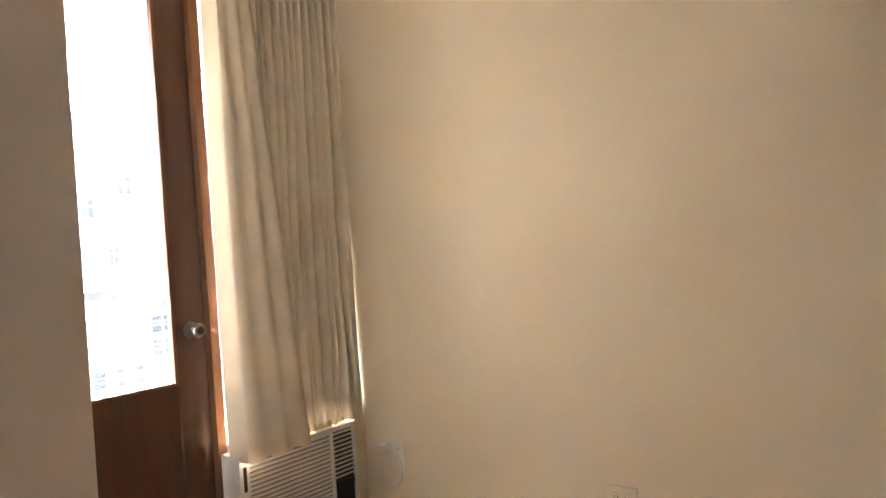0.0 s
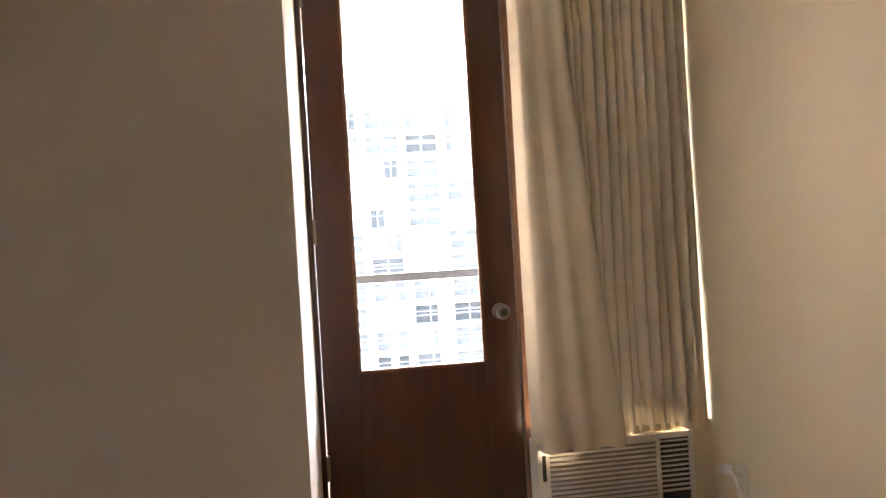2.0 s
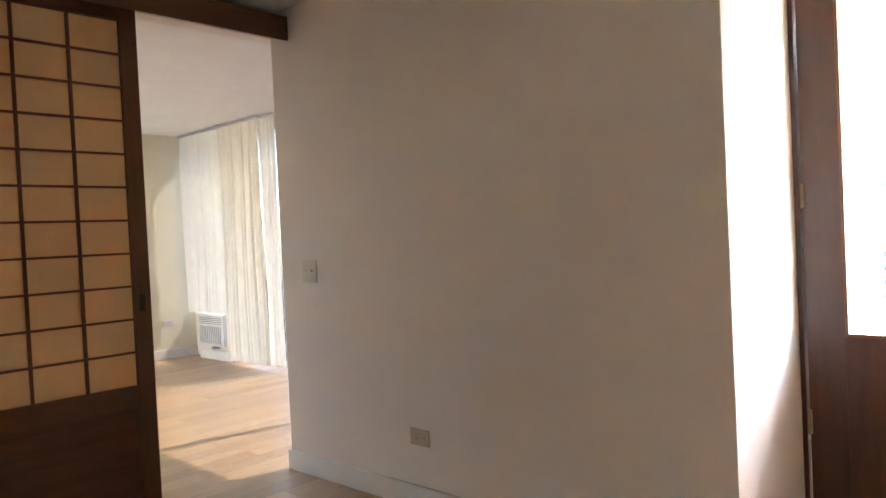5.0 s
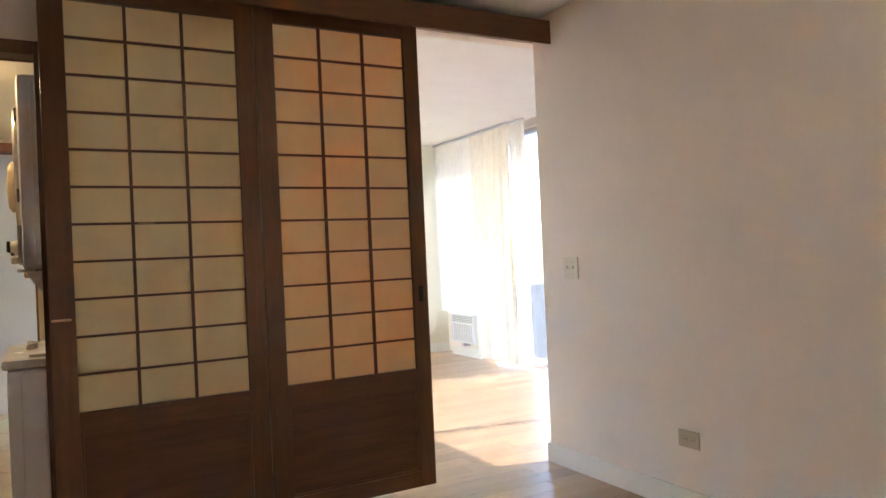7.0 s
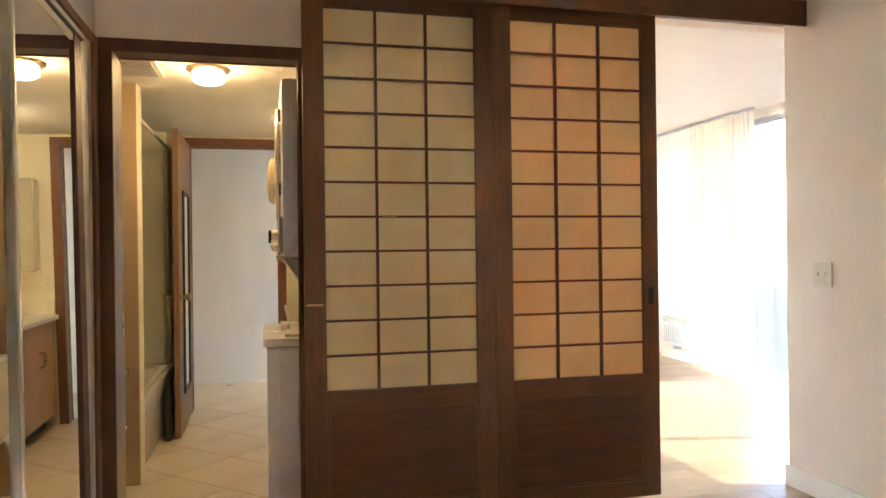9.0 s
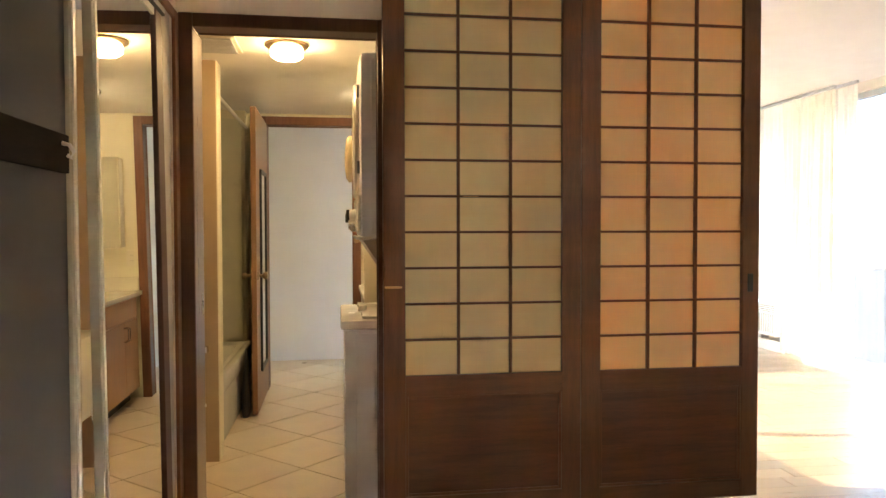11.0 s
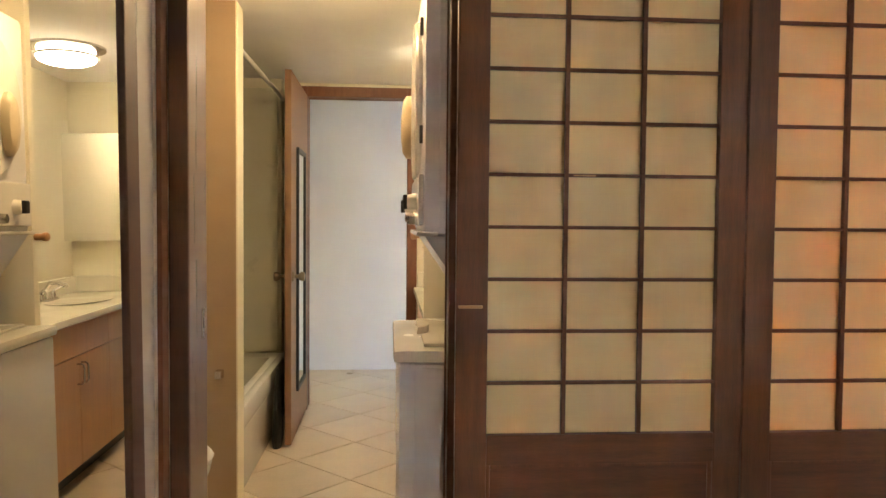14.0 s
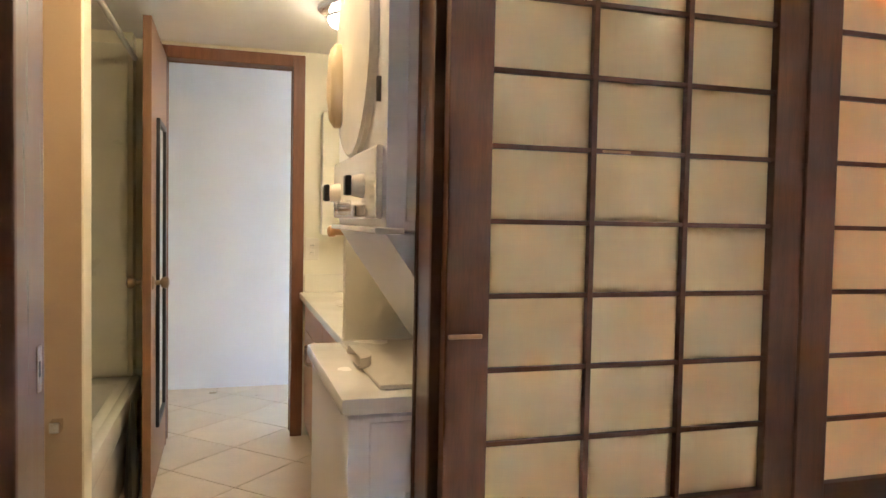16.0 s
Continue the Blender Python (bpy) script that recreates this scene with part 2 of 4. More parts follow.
def lathe(bm, profile, steps=32, m=None, bottom=True):
    """A turned shape: profile of (radius, height) round z."""
    rings = []
    for r, z in profile:
        rings.append([bm.verts.new((r * math.cos(2 * math.pi * i / steps), r * math.sin(2 * math.pi * i / steps), z)) for i in range(steps)])
    for a, b in zip(rings, rings[1:]):
        for i in range(steps):
            j = (i + 1) % steps
            bm.faces.new((a[i], a[j], b[j], b[i]))
    if bottom:
        bm.faces.new(list(reversed(rings[0])))
        bm.faces.new(rings[-1])
    verts = [v for ring in rings for v in ring]
    if m is not None:
        bmesh.ops.transform(bm, matrix=m, verts=verts)
    return verts


def tube(bm, points, radius, sides=10):
    """A round bar along points."""
    pts = [Vector(p) for p in points]
    rings = []
    for i, p in enumerate(pts):
        d = (pts[min(i + 1, len(pts) - 1)] - pts[max(i - 1, 0)]).normalized()
        up = Vector((0, 0, 1)) if abs(d.z) < 0.9 else Vector((1, 0, 0))
        u = d.cross(up).normalized()
        w = d.cross(u)
        rings.append([bm.verts.new(p + radius * (u * math.cos(2 * math.pi * k / sides) + w * math.sin(2 * math.pi * k / sides))) for k in range(sides)])
    for a, b in zip(rings, rings[1:]):
        for k in range(sides):
            j = (k + 1) % sides
            bm.faces.new((a[k], a[j], b[j], b[k]))
    bm.faces.new(list(reversed(rings[0])))
    bm.faces.new(rings[-1])


def mesh_of(bm, mat, smooth=False):
    bmesh.ops.recalc_face_normals(bm, faces=bm.faces)
    me = bpy.data.meshes.new("mesh")
    bm.to_mesh(me)
    bm.free()
    me.materials.append(mat)
    if smooth:
        me.polygons.foreach_set("use_smooth", [True] * len(me.polygons))
        me.set_sharp_from_angle(angle=radians(40))
    return me


def part(name, bm, mat, parent=None, label="", smooth=False):
    """Links bm as one mesh object, under parent where one is given."""
    ob = new(name, mesh_of(bm, mat, smooth))
    if parent is not None:
        ob.parent = parent
        ob.matrix_parent_inverse = Matrix.Translation(-parent.matrix_basis.translation) if parent.parent is None else Matrix.Identity(4)
    if label:
        tagged(ob, label)
    return ob


def boxes(name, specs, mat, parent=None, label="", bevel=0.003, smooth=False):
    bm = bmesh.new()
    for s in specs:
        box(bm, *s, bevel=bevel)
    return part(name, bm, mat, parent, label, smooth)


def thing(name, label, category, group="", kind="", at=(0, 0, 0)):
    ob = new(name)
    ob.empty_display_size = 0.1
    ob.location = at
    ob.matrix_basis = Matrix.Translation(at)
    return tagged(ob, label, category, group, kind)


def structure(name, specs, mat, label, category, bevel=0.0):
    ob = boxes(name, specs, mat, bevel=bevel)
    return tagged(ob, label, category, kind="structure")


# ---- structure: bedroom ----
CEIL_Z = 2.45
BEIGE_Y = -3.883
WEST_X = -3.228
# partition towards the living room, and the return beside the balcony door
structure("wall_east", [(0, 0.12, -2.285, 0, 0, CEIL_Z)], WALL, "smooth cream painted wall beside the balcony door", "wall")
structure("wall_return", [(0, 1.95, -2.405, -2.285, 0, CEIL_Z)], WALL, "cream painted return wall between living room and balcony", "wall")
structure("wall_south", [(-3.4, 0.9, BEIGE_Y - 0.12, BEIGE_Y, 0, CEIL_Z)], WALL_BEIGE, "plain beige painted bedroom wall", "wall")
# exterior wall around door and window
structure("wall_exterior", [(0.69, 0.86, -2.405, -2.395, 0, CEIL_Z), (0.69, 0.86, -3.88, -2.405, 2.36, CEIL_Z), (0.69, 0.86, -3.88, -3.215, 0, 0.10),
                            (0.69, 0.86, -3.88, -3.858, 0.10, 2.36)], WALL, "painted exterior wall round door and window", "wall")
# north wall: doorway to the bathroom, solid stretch behind the shoji, header over the opening
DOOR_L, DOOR_R, DOOR_T = -3.166, -2.43, 2.035
structure("wall_north", [(-3.4, DOOR_L - 0.015, 0, 0.2, 0, CEIL_Z), (DOOR_L - 0.015, DOOR_R + 0.015, 0, 0.1, DOOR_T + 0.015, CEIL_Z), (DOOR_R + 0.015, -1.60, 0, 0.1, 0, CEIL_Z),
                         (-1.60, 0.12, 0, 0.1, 2.33, CEIL_Z)], WALL, "cream painted wall with bathroom doorway and wide opening", "wall")
structure("wall_west", [(-3.4, WEST_X, -0.088, 0, 0, CEIL_Z), (-3.4, WEST_X, -2.2, -0.088, 2.06, CEIL_Z), (-3.4, WEST_X, BEIGE_Y, -2.2, 0, CEIL_Z)], WALL, "cream painted wall over the mirrored closet", "wall")
structure("wall_closet", [(-4.05, -3.95, -2.3, 0.0, 0, CEIL_Z), (-3.95, -3.4, -2.32, -2.2, 0, CEIL_Z)], WALL, "closet back wall in cream paint", "wall")
structure("ceiling", [(-4.05, 0.9, BEIGE_Y - 0.1, 0.05, CEIL_Z, CEIL_Z + 0.12), (-1.8, 2.0, -2.4, 4.5, CEIL_Z + 0.03, CEIL_Z + 0.15)], CEIL, "white sprayed concrete ceiling", "ceiling")
structure("floor", [(-4.05, 1.95, BEIGE_Y - 0.1, 0.1, -0.12, -0.012), (-1.85, 1.95, 0.1, 4.5, -0.12, -0.012)], SUBFLOOR, "oak plank floor through bedroom and living room", "floor")
FLOOR = bpy.data.objects["floor"]

structure("wall_upper", [(-4.05, 1.95, -2.40, 4.5, CEIL_Z + 0.16, 9.0), (-4.05, 0.86, BEIGE_Y - 0.1, -2.41, CEIL_Z + 0.16, 9.0)], CONCRETE, "upper storeys of the same building", "wall")
# ---- structure: living room ----
LR_Y = 4.37
LR_X = 1.83
structure("wall_living_north", [(-1.85, 1.95, LR_Y, LR_Y + 0.12, 0, CEIL_Z + 0.03)], WALL_BATH, "pale cream living room end wall", "wall")
structure("wall_living_west", [(-1.87, -1.75, 0.1, 2.62, 0, CEIL_Z + 0.03)], WALL, "cream wall between living room and bathroom", "wall")
structure("wall_hall_east", [(-1.87, -1.75, 2.62, 2.80, 0, CEIL_Z + 0.03)], WALL, "cream wall stub between hall and living room", "wall")
structure("wall_living_south", [(0.12, 1.83, -2.285, -2.28, 0, CEIL_Z + 0.03)], WALL, "cream living room end wall", "wall")
structure("wall_living_east", [(LR_X, LR_X + 0.12, -2.4, 4.37, 2.40, CEIL_Z + 0.03), (LR_X, LR_X + 0.12, 3.40, 4.37, 0, 0.165), (LR_X, LR_X + 0.12, 3.40, 3.468, 0.165, 0.468), (LR_X, LR_X + 0.12, 3.972, 4.37, 0.165, 0.468), (LR_X, LR_X + 0.03, 3.468, 3.972, 0.4905, 0.51), (LR_X, LR_X + 0.12, -2.28, -1.00, 0, 2.4)], WALL, "lintel and sill of the window wall", "wall")

# ---- structure: bathroom and hall ----
BATH_Z = 2.112
FAR_Y = 2.62
structure("ceiling_bath", [(-4.15, -1.87, 0.1, FAR_Y, BATH_Z, BATH_Z + 0.1)], CEIL, "low cream bathroom ceiling", "ceiling")
structure("ceiling_hall", [(-4.15, -1.8, FAR_Y + 0.1, 4.5, CEIL_Z, CEIL_Z + 0.1)], CEIL, "white hall ceiling", "ceiling")
structure("floor_bath", [(-4.15, -1.85, 0.0, 4.5, -0.12, -0.010)], GROUT, "beige ceramic tiles laid diagonally", "floor")
FD_L, FD_R, FD_T = -3.135, -2.485, 2.03
structure("wall_bath_north", [(-4.15, FD_L - 0.015, FAR_Y, FAR_Y + 0.1, 0, CEIL_Z), (FD_L - 0.015, FD_R + 0.015, FAR_Y, FAR_Y + 0.1, FD_T + 0.015, CEIL_Z), (FD_R + 0.015, -1.85, FAR_Y, FAR_Y + 0.1, 0, CEIL_Z)], WALL_BATH, "cream bathroom wall round the hall doorway", "wall")
structure("wall_bath_east", [(-1.90, -1.872, 0.1, FAR_Y, 0, BATH_Z)], WALL_BATH, "cream bathroom wall behind the vanity", "wall")
structure("wall_bath_west", [(-4.15, -4.05, 0.0, 4.5, 0, CEIL_Z)], WALL_BATH, "cream bathroom wall behind the tub", "wall")
structure("wall_tub_end", [(-4.05, -3.222, 0.92, 1.04, 0, BATH_Z)], WALL_BATH, "cream painted wing wall at the foot of the tub", "wall", 0.004)
# thin sheet, browner and darker than the wing wall it covers
structure("wall_tub_face", [(-4.05, -3.228, 0.913, 0.9195, 0, BATH_Z)], WALL_TAN, "thin tan face on the wing wall by the toilet", "wall")
structure("wall_tub_head", [(-4.05, -3.28, 2.50, FAR_Y, 0, BATH_Z)], WALL_BATH, "cream wall at the head of the tub", "wall")
structure("wall_hall", [(-4.15, -1.9, 3.86, 3.94, 0.0, CEIL_Z)], WALL_HALL, "flat white wall panel at the end of the hall", "wall")
structure("wall_divider", [(-2.46, -1.9, 0.90, 0.945, 0, BATH_Z)], WALL_BATH, "thin painted divider between laundry stack and vanity", "wall", 0.002)


def baseboard(specs, label):
    return structure("baseboard", specs, TRIM_WHITE, label, "baseboard", 0.004)


structure("window_infill", [(0.70, 0.74, -3.84, -3.79, 0.10, 0.52), (0.60, 0.69, -3.882, -3.80, 0.0, 0.515), (0.575, 0.75, -3.80, -3.215, 0.494, 0.518)], WALL_BEIGE, "painted infill boards round the air conditioner", "wall")
baseboard([(-0.016, 0, -2.405, 0.0, 0, 0.105), (-0.016, 0.125, 0.0, 0.014, 0, 0.105)], "white painted baseboard along the bedroom wall")
baseboard([(-3.28, 0.68, BEIGE_Y, BEIGE_Y + 0.014, 0, 0.105)], "white painted baseboard along the beige wall")
baseboard([(-1.75, 1.83, LR_Y - 0.014, LR_Y, 0, 0.105)], "white painted baseboard in the living room")


# ---- doors ----
def door_casing(name, x0, x1, top, y_front, y_back, wide, mat, label, left_back=None):
    """Casing with a jamb lining through the wall and a mitred trim on both faces."""
    d = thing(name, label, "door frame", kind="structure", at=((x0 + x1) / 2, y_front, 0))
    boxes("jamb", [(x0 - 0.015, x0, y_front, left_back or y_back, 0, top)], WOOD_GLOSS, d)
    boxes("jamb", [(x1, x1 + 0.015, y_front, y_back, 0, top)], WOOD_GLOSS, d)
    boxes("head_jamb", [(x0, x1, y_front, y_back, top, top + 0.015)], mat, d)
    for y0, y1 in ((y_front - 0.018, y_front), (y_back, y_back + 0.018)):
        if y0 < y_front or not left_back:
            boxes("trim", [(x0 - wide, x0 + 0.004, y0, y1, 0, top + wide)], mat, d, bevel=0.004)
        boxes("trim", [(x1 - 0.004, x1 + wide, y0, y1, 0, top + wide)], mat, d, bevel=0.004)
        boxes("head_trim", [(x0 + 0.004, x1 - 0.004, y0, y1, top - 0.004, top + wide)], mat, d, bevel=0.004)
    return d


bath_frame = door_casing("door_1", DOOR_L, DOOR_R, DOOR_T, 0.0, 0.1, 0.05, WOOD_CASING, "dark brown stained casing of the bathroom doorway", left_back=0.2)
hall_frame = door_casing("door_2", FD_L, FD_R, FD_T, FAR_Y, FAR_Y + 0.1, 0.06, WOOD_TRIM, "brown stained casing of the hall doorway")


def knob(parent, place, axis, mat, reach=0.055, radius=0.027):
    """A turned door knob with its rose; axis points away from the leaf."""
    turn = Vector(axis).to_track_quat("Z", "Y").to_matrix().to_4x4()
    m = Matrix.Translation(place) @ turn
    bm = bmesh.new()
    lathe(bm, [(0.031, 0), (0.031, 0.004), (0.024, 0.009), (0.011, 0.012), (0.010, reach * 0.5), (radius * 0.8, reach * 0.62), (radius, reach * 0.85), (radius * 0.9, reach * 1.05), (radius * 0.4, reach * 1.12)], 28, m)
    return part("door_knob", bm, mat, parent, "round metal door knob", True)


# balcony door: full-height glazed leaf in a brown frame
balcony_frame = thing("door_3", "dark brown frame of the balcony door", "door frame", kind="structure", at=(0.69, -2.79, 0))
boxes("jamb", [(0.665, 0.80, -2.425, -2.406, 0, 2.36)], WOOD_DOOR, balcony_frame)
boxes("jamb", [(0.665, 0.80, -3.212, -3.172, 0, 2.36)], WOOD_TRIM, balcony_frame)
boxes("head_jamb", [(0.665, 0.80, -3.172, -2.425, 2.335, 2.36)], WOOD_DOOR, balcony_frame)
leaf = thing("balcony_door", "closed mahogany door with one tall clear glass pane", "door", at=(0.71, -2.79, 0.008))
GY0, GY1, GZ0, GZ1 = -3.043, -2.560, 0.780, 2.24
boxes("stile", [(0.693, 0.735, -3.169, GY0, 0.008, 2.33)], WOOD_DOOR, leaf, bevel=0.0008)
boxes("stile", [(0.693, 0.735, GY1, -2.428, 0.008, 2.33)], WOOD_DOOR, leaf, bevel=0.0008)
boxes("bottom_panel", [(0.693, 0.735, GY0, GY1, 0.008, GZ0)], WOOD_DOOR, leaf, bevel=0.002)
boxes("top_rail", [(0.693, 0.735, GY0, GY1, GZ1, 2.33)], WOOD_DOOR, leaf, bevel=0.002)
boxes("glazing_bead", [(0.688, 0.700, GY0, GY0 + 0.012, GZ0, GZ1), (0.688, 0.700, GY1 - 0.012, GY1, GZ0, GZ1), (0.688, 0.700, GY0 + 0.012, GY1 - 0.012, GZ0, GZ0 + 0.012)], WOOD_TRIM, leaf, bevel=0.002)
pane = boxes("pane", [(0.712, 0.716, GY0, GY1, GZ0, GZ1)], GLASS_GREY, leaf, bevel=0)
knob(leaf, (0.693, -3.107, 0.975), (-1, 0, 0), STEEL, 0.06, 0.027)
bm = bmesh.new()
lathe(bm, [(0.015, 0.0), (0.014, 0.003), (0.004, 0.004)], 20, Matrix.Translation((0.6258, -3.107, 0.975)) @ pose(0, 0, 0, 0, -90, 0))
part("keyhole", bm, DARK, leaf, "dark lock centre of the knob", True)
for z in (0.40, 1.27, 2.14):
    bm = bmesh.new()
    box(bm, 0.682, 0.694, -2.436, -2.420, z, z + 0.09, 0.001)
    lathe(bm, [(0.007, z - 0.003), (0.007, z + 0.093)], 12, Matrix.Translation((0.684, -2.427, 0)))
    part("hinge", bm, BRASS, leaf, "painted butt hinge", True)

# bathroom inner door: open leaf with a narrow framed mirror
inner = thing("bathroom_door", "open brown flush door with a narrow black framed mirror", "door", at=(-3.19, FAR_Y, 0.01))
boxes("leaf", [(-0.035, 0, -0.785, 0, 0.005, 2.02)], WOOD_LEAF, inner).matrix_parent_inverse = Matrix.Identity(4)
boxes("mirror_frame", [(0.001, 0.016, -0.58, -0.555, 0.25, 1.63), (0.001, 0.016, -0.225, -0.20, 0.25, 1.63), (0.001, 0.016, -0.555, -0.225, 0.25, 0.275), (0.001, 0.016, -0.555, -0.225, 1.605, 1.63)], DARK, inner, "thin black mirror frame").matrix_parent_inverse = Matrix.Identity(4)
boxes("mirror_glass", [(0.001, 0.008, -0.555, -0.225, 0.275, 1.605)], MIRROR, inner, bevel=0).matrix_parent_inverse = Matrix.Identity(4)
for side, axis in ((0.0, (1, 0, 0)), (-0.035, (-1, 0, 0))):
    knob(inner, (side, -0.725, 0.915), axis, BRASS, 0.06, 0.026).matrix_parent_inverse = Matrix.Identity(4)
inner.matrix_basis = pose(-3.132, FAR_Y - 0.02, 0.01, 0, 0, 0.4)

# ---- shoji ----
def shoji_panel(x0, x1, px0, px1, y, label, tab=False):
    """A sliding screen: stiles, rails, kick panel, lattice bars in front of separate paper panes."""
    s = thing("shoji_screen", label, "sliding screen", "shoji screens hung from the beam", at=((x0 + x1) / 2, y, 0.03))
    back, front = y + 0.018, y - 0.018
    z0, z1, top, bottom = 0.622, 2.252, 2.335, 0.045
    boxes("stile", [(x0, px0, front, back, bottom, top)], WOOD_DARK, s, bevel=0.003)
    boxes("stile", [(px1, x1, front, back, bottom, top)], WOOD_DARK, s, bevel=0.003)
    boxes("top_rail", [(px0, px1, front, back, z1, top)], WOOD_DARK_H, s, bevel=0.002)
    boxes("middle_rail", [(px0, px1, front, back, z0 - 0.085, z0)], WOOD_DARK_H, s, bevel=0.003)
    boxes("bottom_rail", [(px0, px1, front, back, bottom, bottom + 0.075)], WOOD_DARK_H, s, bevel=0.003)
    boxes("kick_panel", [(px0, px1, front + 0.016, back - 0.006, bottom + 0.075, z0 - 0.085)], WOOD_PANEL, s, bevel=0)
    k0, k1 = bottom + 0.075, z0 - 0.085
    for spec in ((px0, px0 + 0.012, k0, k1), (px1 - 0.012, px1, k0, k1), (px0 + 0.012, px1 - 0.012, k0, k0 + 0.012), (px0 + 0.012, px1 - 0.012, k1 - 0.012, k1)):
        boxes("moulding", [(spec[0], spec[1], front + 0.006, front + 0.016, spec[2], spec[3])], WOOD_DARK, s, bevel=0.004)
    cw, ch = (px1 - px0) / 3, (z1 - z0) / 11
    for i in (1, 2):
        boxes("muntin", [(px0 + i * cw - 0.006, px0 + i * cw + 0.006, front + 0.004, y + 0.002, z0, z1)], WOOD_DARK, s, bevel=0.0015)
    for j in range(1, 11):
        boxes("muntin", [(px0, px1, front + 0.006, y + 0.001, z0 + j * ch - 0.005, z0 + j * ch + 0.005)], WOOD_DARK_H, s, bevel=0.0015)
    for i in range(3):
        for j in range(11):
            boxes("paper_pane", [(px0 + i * cw, px0 + (i + 1) * cw, y + 0.004, y + 0.005, z0 + j * ch, z0 + (j + 1) * ch)], PAPER, s, bevel=0)
    return s


S_Y = -0.045
screen_1 = shoji_panel(-2.416, -1.580, -2.326, -1.661, S_Y, "dark wood shoji screen over plain wall, pale paper panes")
screen_2 = shoji_panel(-1.578, -0.768, -1.494, -0.845, S_Y - 0.006, "dark wood shoji screen with sunlit orange paper panes")
boxes("finger_pull", [(-0.822, -0.796, S_Y - 0.028, S_Y - 0.022, 0.95, 1.03)], DARK, screen_2, "recessed dark metal finger pull")
boxes("worn_notch", [(-2.410, -2.340, S_Y - 0.021, S_Y - 0.0175, 0.985, 0.994)], WOOD_CABINET, screen_1, "bare scraped line in the wood")
boxes("torn_edge", [(-2.085, -2.02, S_Y - 0.0145, S_Y - 0.0125, 1.360, 1.365)], WOOD_CABINET, screen_1, "frayed pale strip on a lattice bar", bevel=0.0005)
beam = thing("shoji_beam", "long dark brown wooden beam carrying the sliding screens", "beam", at=(-1.22, -0.09, 2.36))
boxes("beam", [(-2.44, 0.0, -0.155, -0.004, 2.335, 2.405)], WOOD_DARK_H, beam, bevel=0.004)
boxes("fascia", [(-2.44, 0.0, -0.160, -0.145, 2.285, 2.41)], WOOD_DARK_H, beam, bevel=0.004)
boxes("track", [(-2.44, -0.03, -0.075, -0.020, 2.337, 2.342)], ALU, beam, bevel=0)

# ---- closet ----
closet = thing("mirrored_closet_door", "sliding mirrored closet door in an ivory frame", "closet door", at=(-3.27, -0.5, 0.02))
cm = pose(-3.218, 0.0, 0, 0, -0.670, 0.378)


def tilted(name, spec, mat, parent, label="", bevel=0.002):
    bm = bmesh.new()
    box(bm, *spec, bevel=bevel, m=cm)
    return part(name, bm, mat, parent, label)


tilted("mirror_glass", (-0.004, 0.0, -0.965, -0.312, 0.05, 1.985), MIRROR, closet, bevel=0)
tilted("frame_stile", (-0.012, 0.012, -1.010, -0.965, 0.02, 2.01), STILE, closet, "ivory metal frame stile")
tilted("frame_bead", (-0.002, 0.017, -0.997, -0.979, 0.02, 2.01), IVORY, closet)
# brown strip stands in for the trim's reflection at the mirror edge
tilted("frame_stile", (-0.012, 0.010, -0.312, -0.225, 0.02, 2.01), WOOD_CASING, closet, "dark brown strip for the trim reflected at the mirror edge", 0.004)
tilted("frame_rail", (-0.010, 0.006, -0.965, -0.312, 1.985, 2.01), PLASTIC, closet)
tilted("frame_rail", (-0.010, 0.006, -0.965, -0.312, 0.02, 0.05), PLASTIC, closet)
front = thing("closet_panel_door", "sliding closet panel in an ivory frame, taupe darkened for shade", "closet door", at=(-3.252, -1.6, 0.02))
boxes("panel", [(-3.260, -3.246, -2.15, -1.125, 0.02, 2.01)], TAUPE, front, bevel=0.002)
boxes("frame_stile", [(-3.266, -3.236, -1.125, -1.070, 0.02, 2.01)], STILE, front, "ivory metal frame stile", bevel=0.006)
boxes("frame_bead", [(-3.238, -3.232, -1.108, -1.090, 0.02, 2.01)], IVORY, front, bevel=0.002)
# black strip set back in the gap between the two doors
boxes("gap_strip", [(-3.282, -3.268, -1.066, -1.016, 0.02, 2.01)], DARK, front, "dark strip between the closet doors", bevel=0.001)
hook_rail = thing("hook_board", "dark wooden board with a white coat hook on the closet panel", "coat hook", at=(-3.242, -1.4, 1.6))
boxes("board", [(-3.246, -3.228, -1.75, -1.155, 1.360, 1.450)], WOOD_MATTE, hook_rail)
bm = bmesh.new()
tube(bm, [(-3.228, -1.20, 1.427), (-3.212, -1.20, 1.423), (-3.202, -1.20, 1.407), (-3.208, -1.20, 1.393), (-3.216, -1.20, 1.399)], 0.005)
part("hook", bm, PLASTIC_W, hook_rail, "white metal hook", True)
cf = thing("closet_frame", "grey-white closet jamb with brown trim round the sliding doors", "closet frame", kind="structure", at=(-3.232, -1.1, 0))
boxes("jamb", [(-3.372, -3.233, -0.205, -0.088, 0, 2.06)], JAMB, cf)
boxes("trim", [(-3.226, -3.212, -0.088, -0.030, 0, 2.075)], WOOD_TRIM, cf)
boxes("head_trim", [(-3.226, -3.212, -2.2, -0.090, 2.040, 2.075)], WOOD_TRIM, cf)
boxes("track", [(-3.312, -3.222, -2.2, -0.202, 2.022, 2.039)], PLASTIC_W, cf)
boxes("track_gap", [(-3.310, -3.224, -2.2, -0.202, 2.012, 2.020)], DARK, cf, bevel=0)


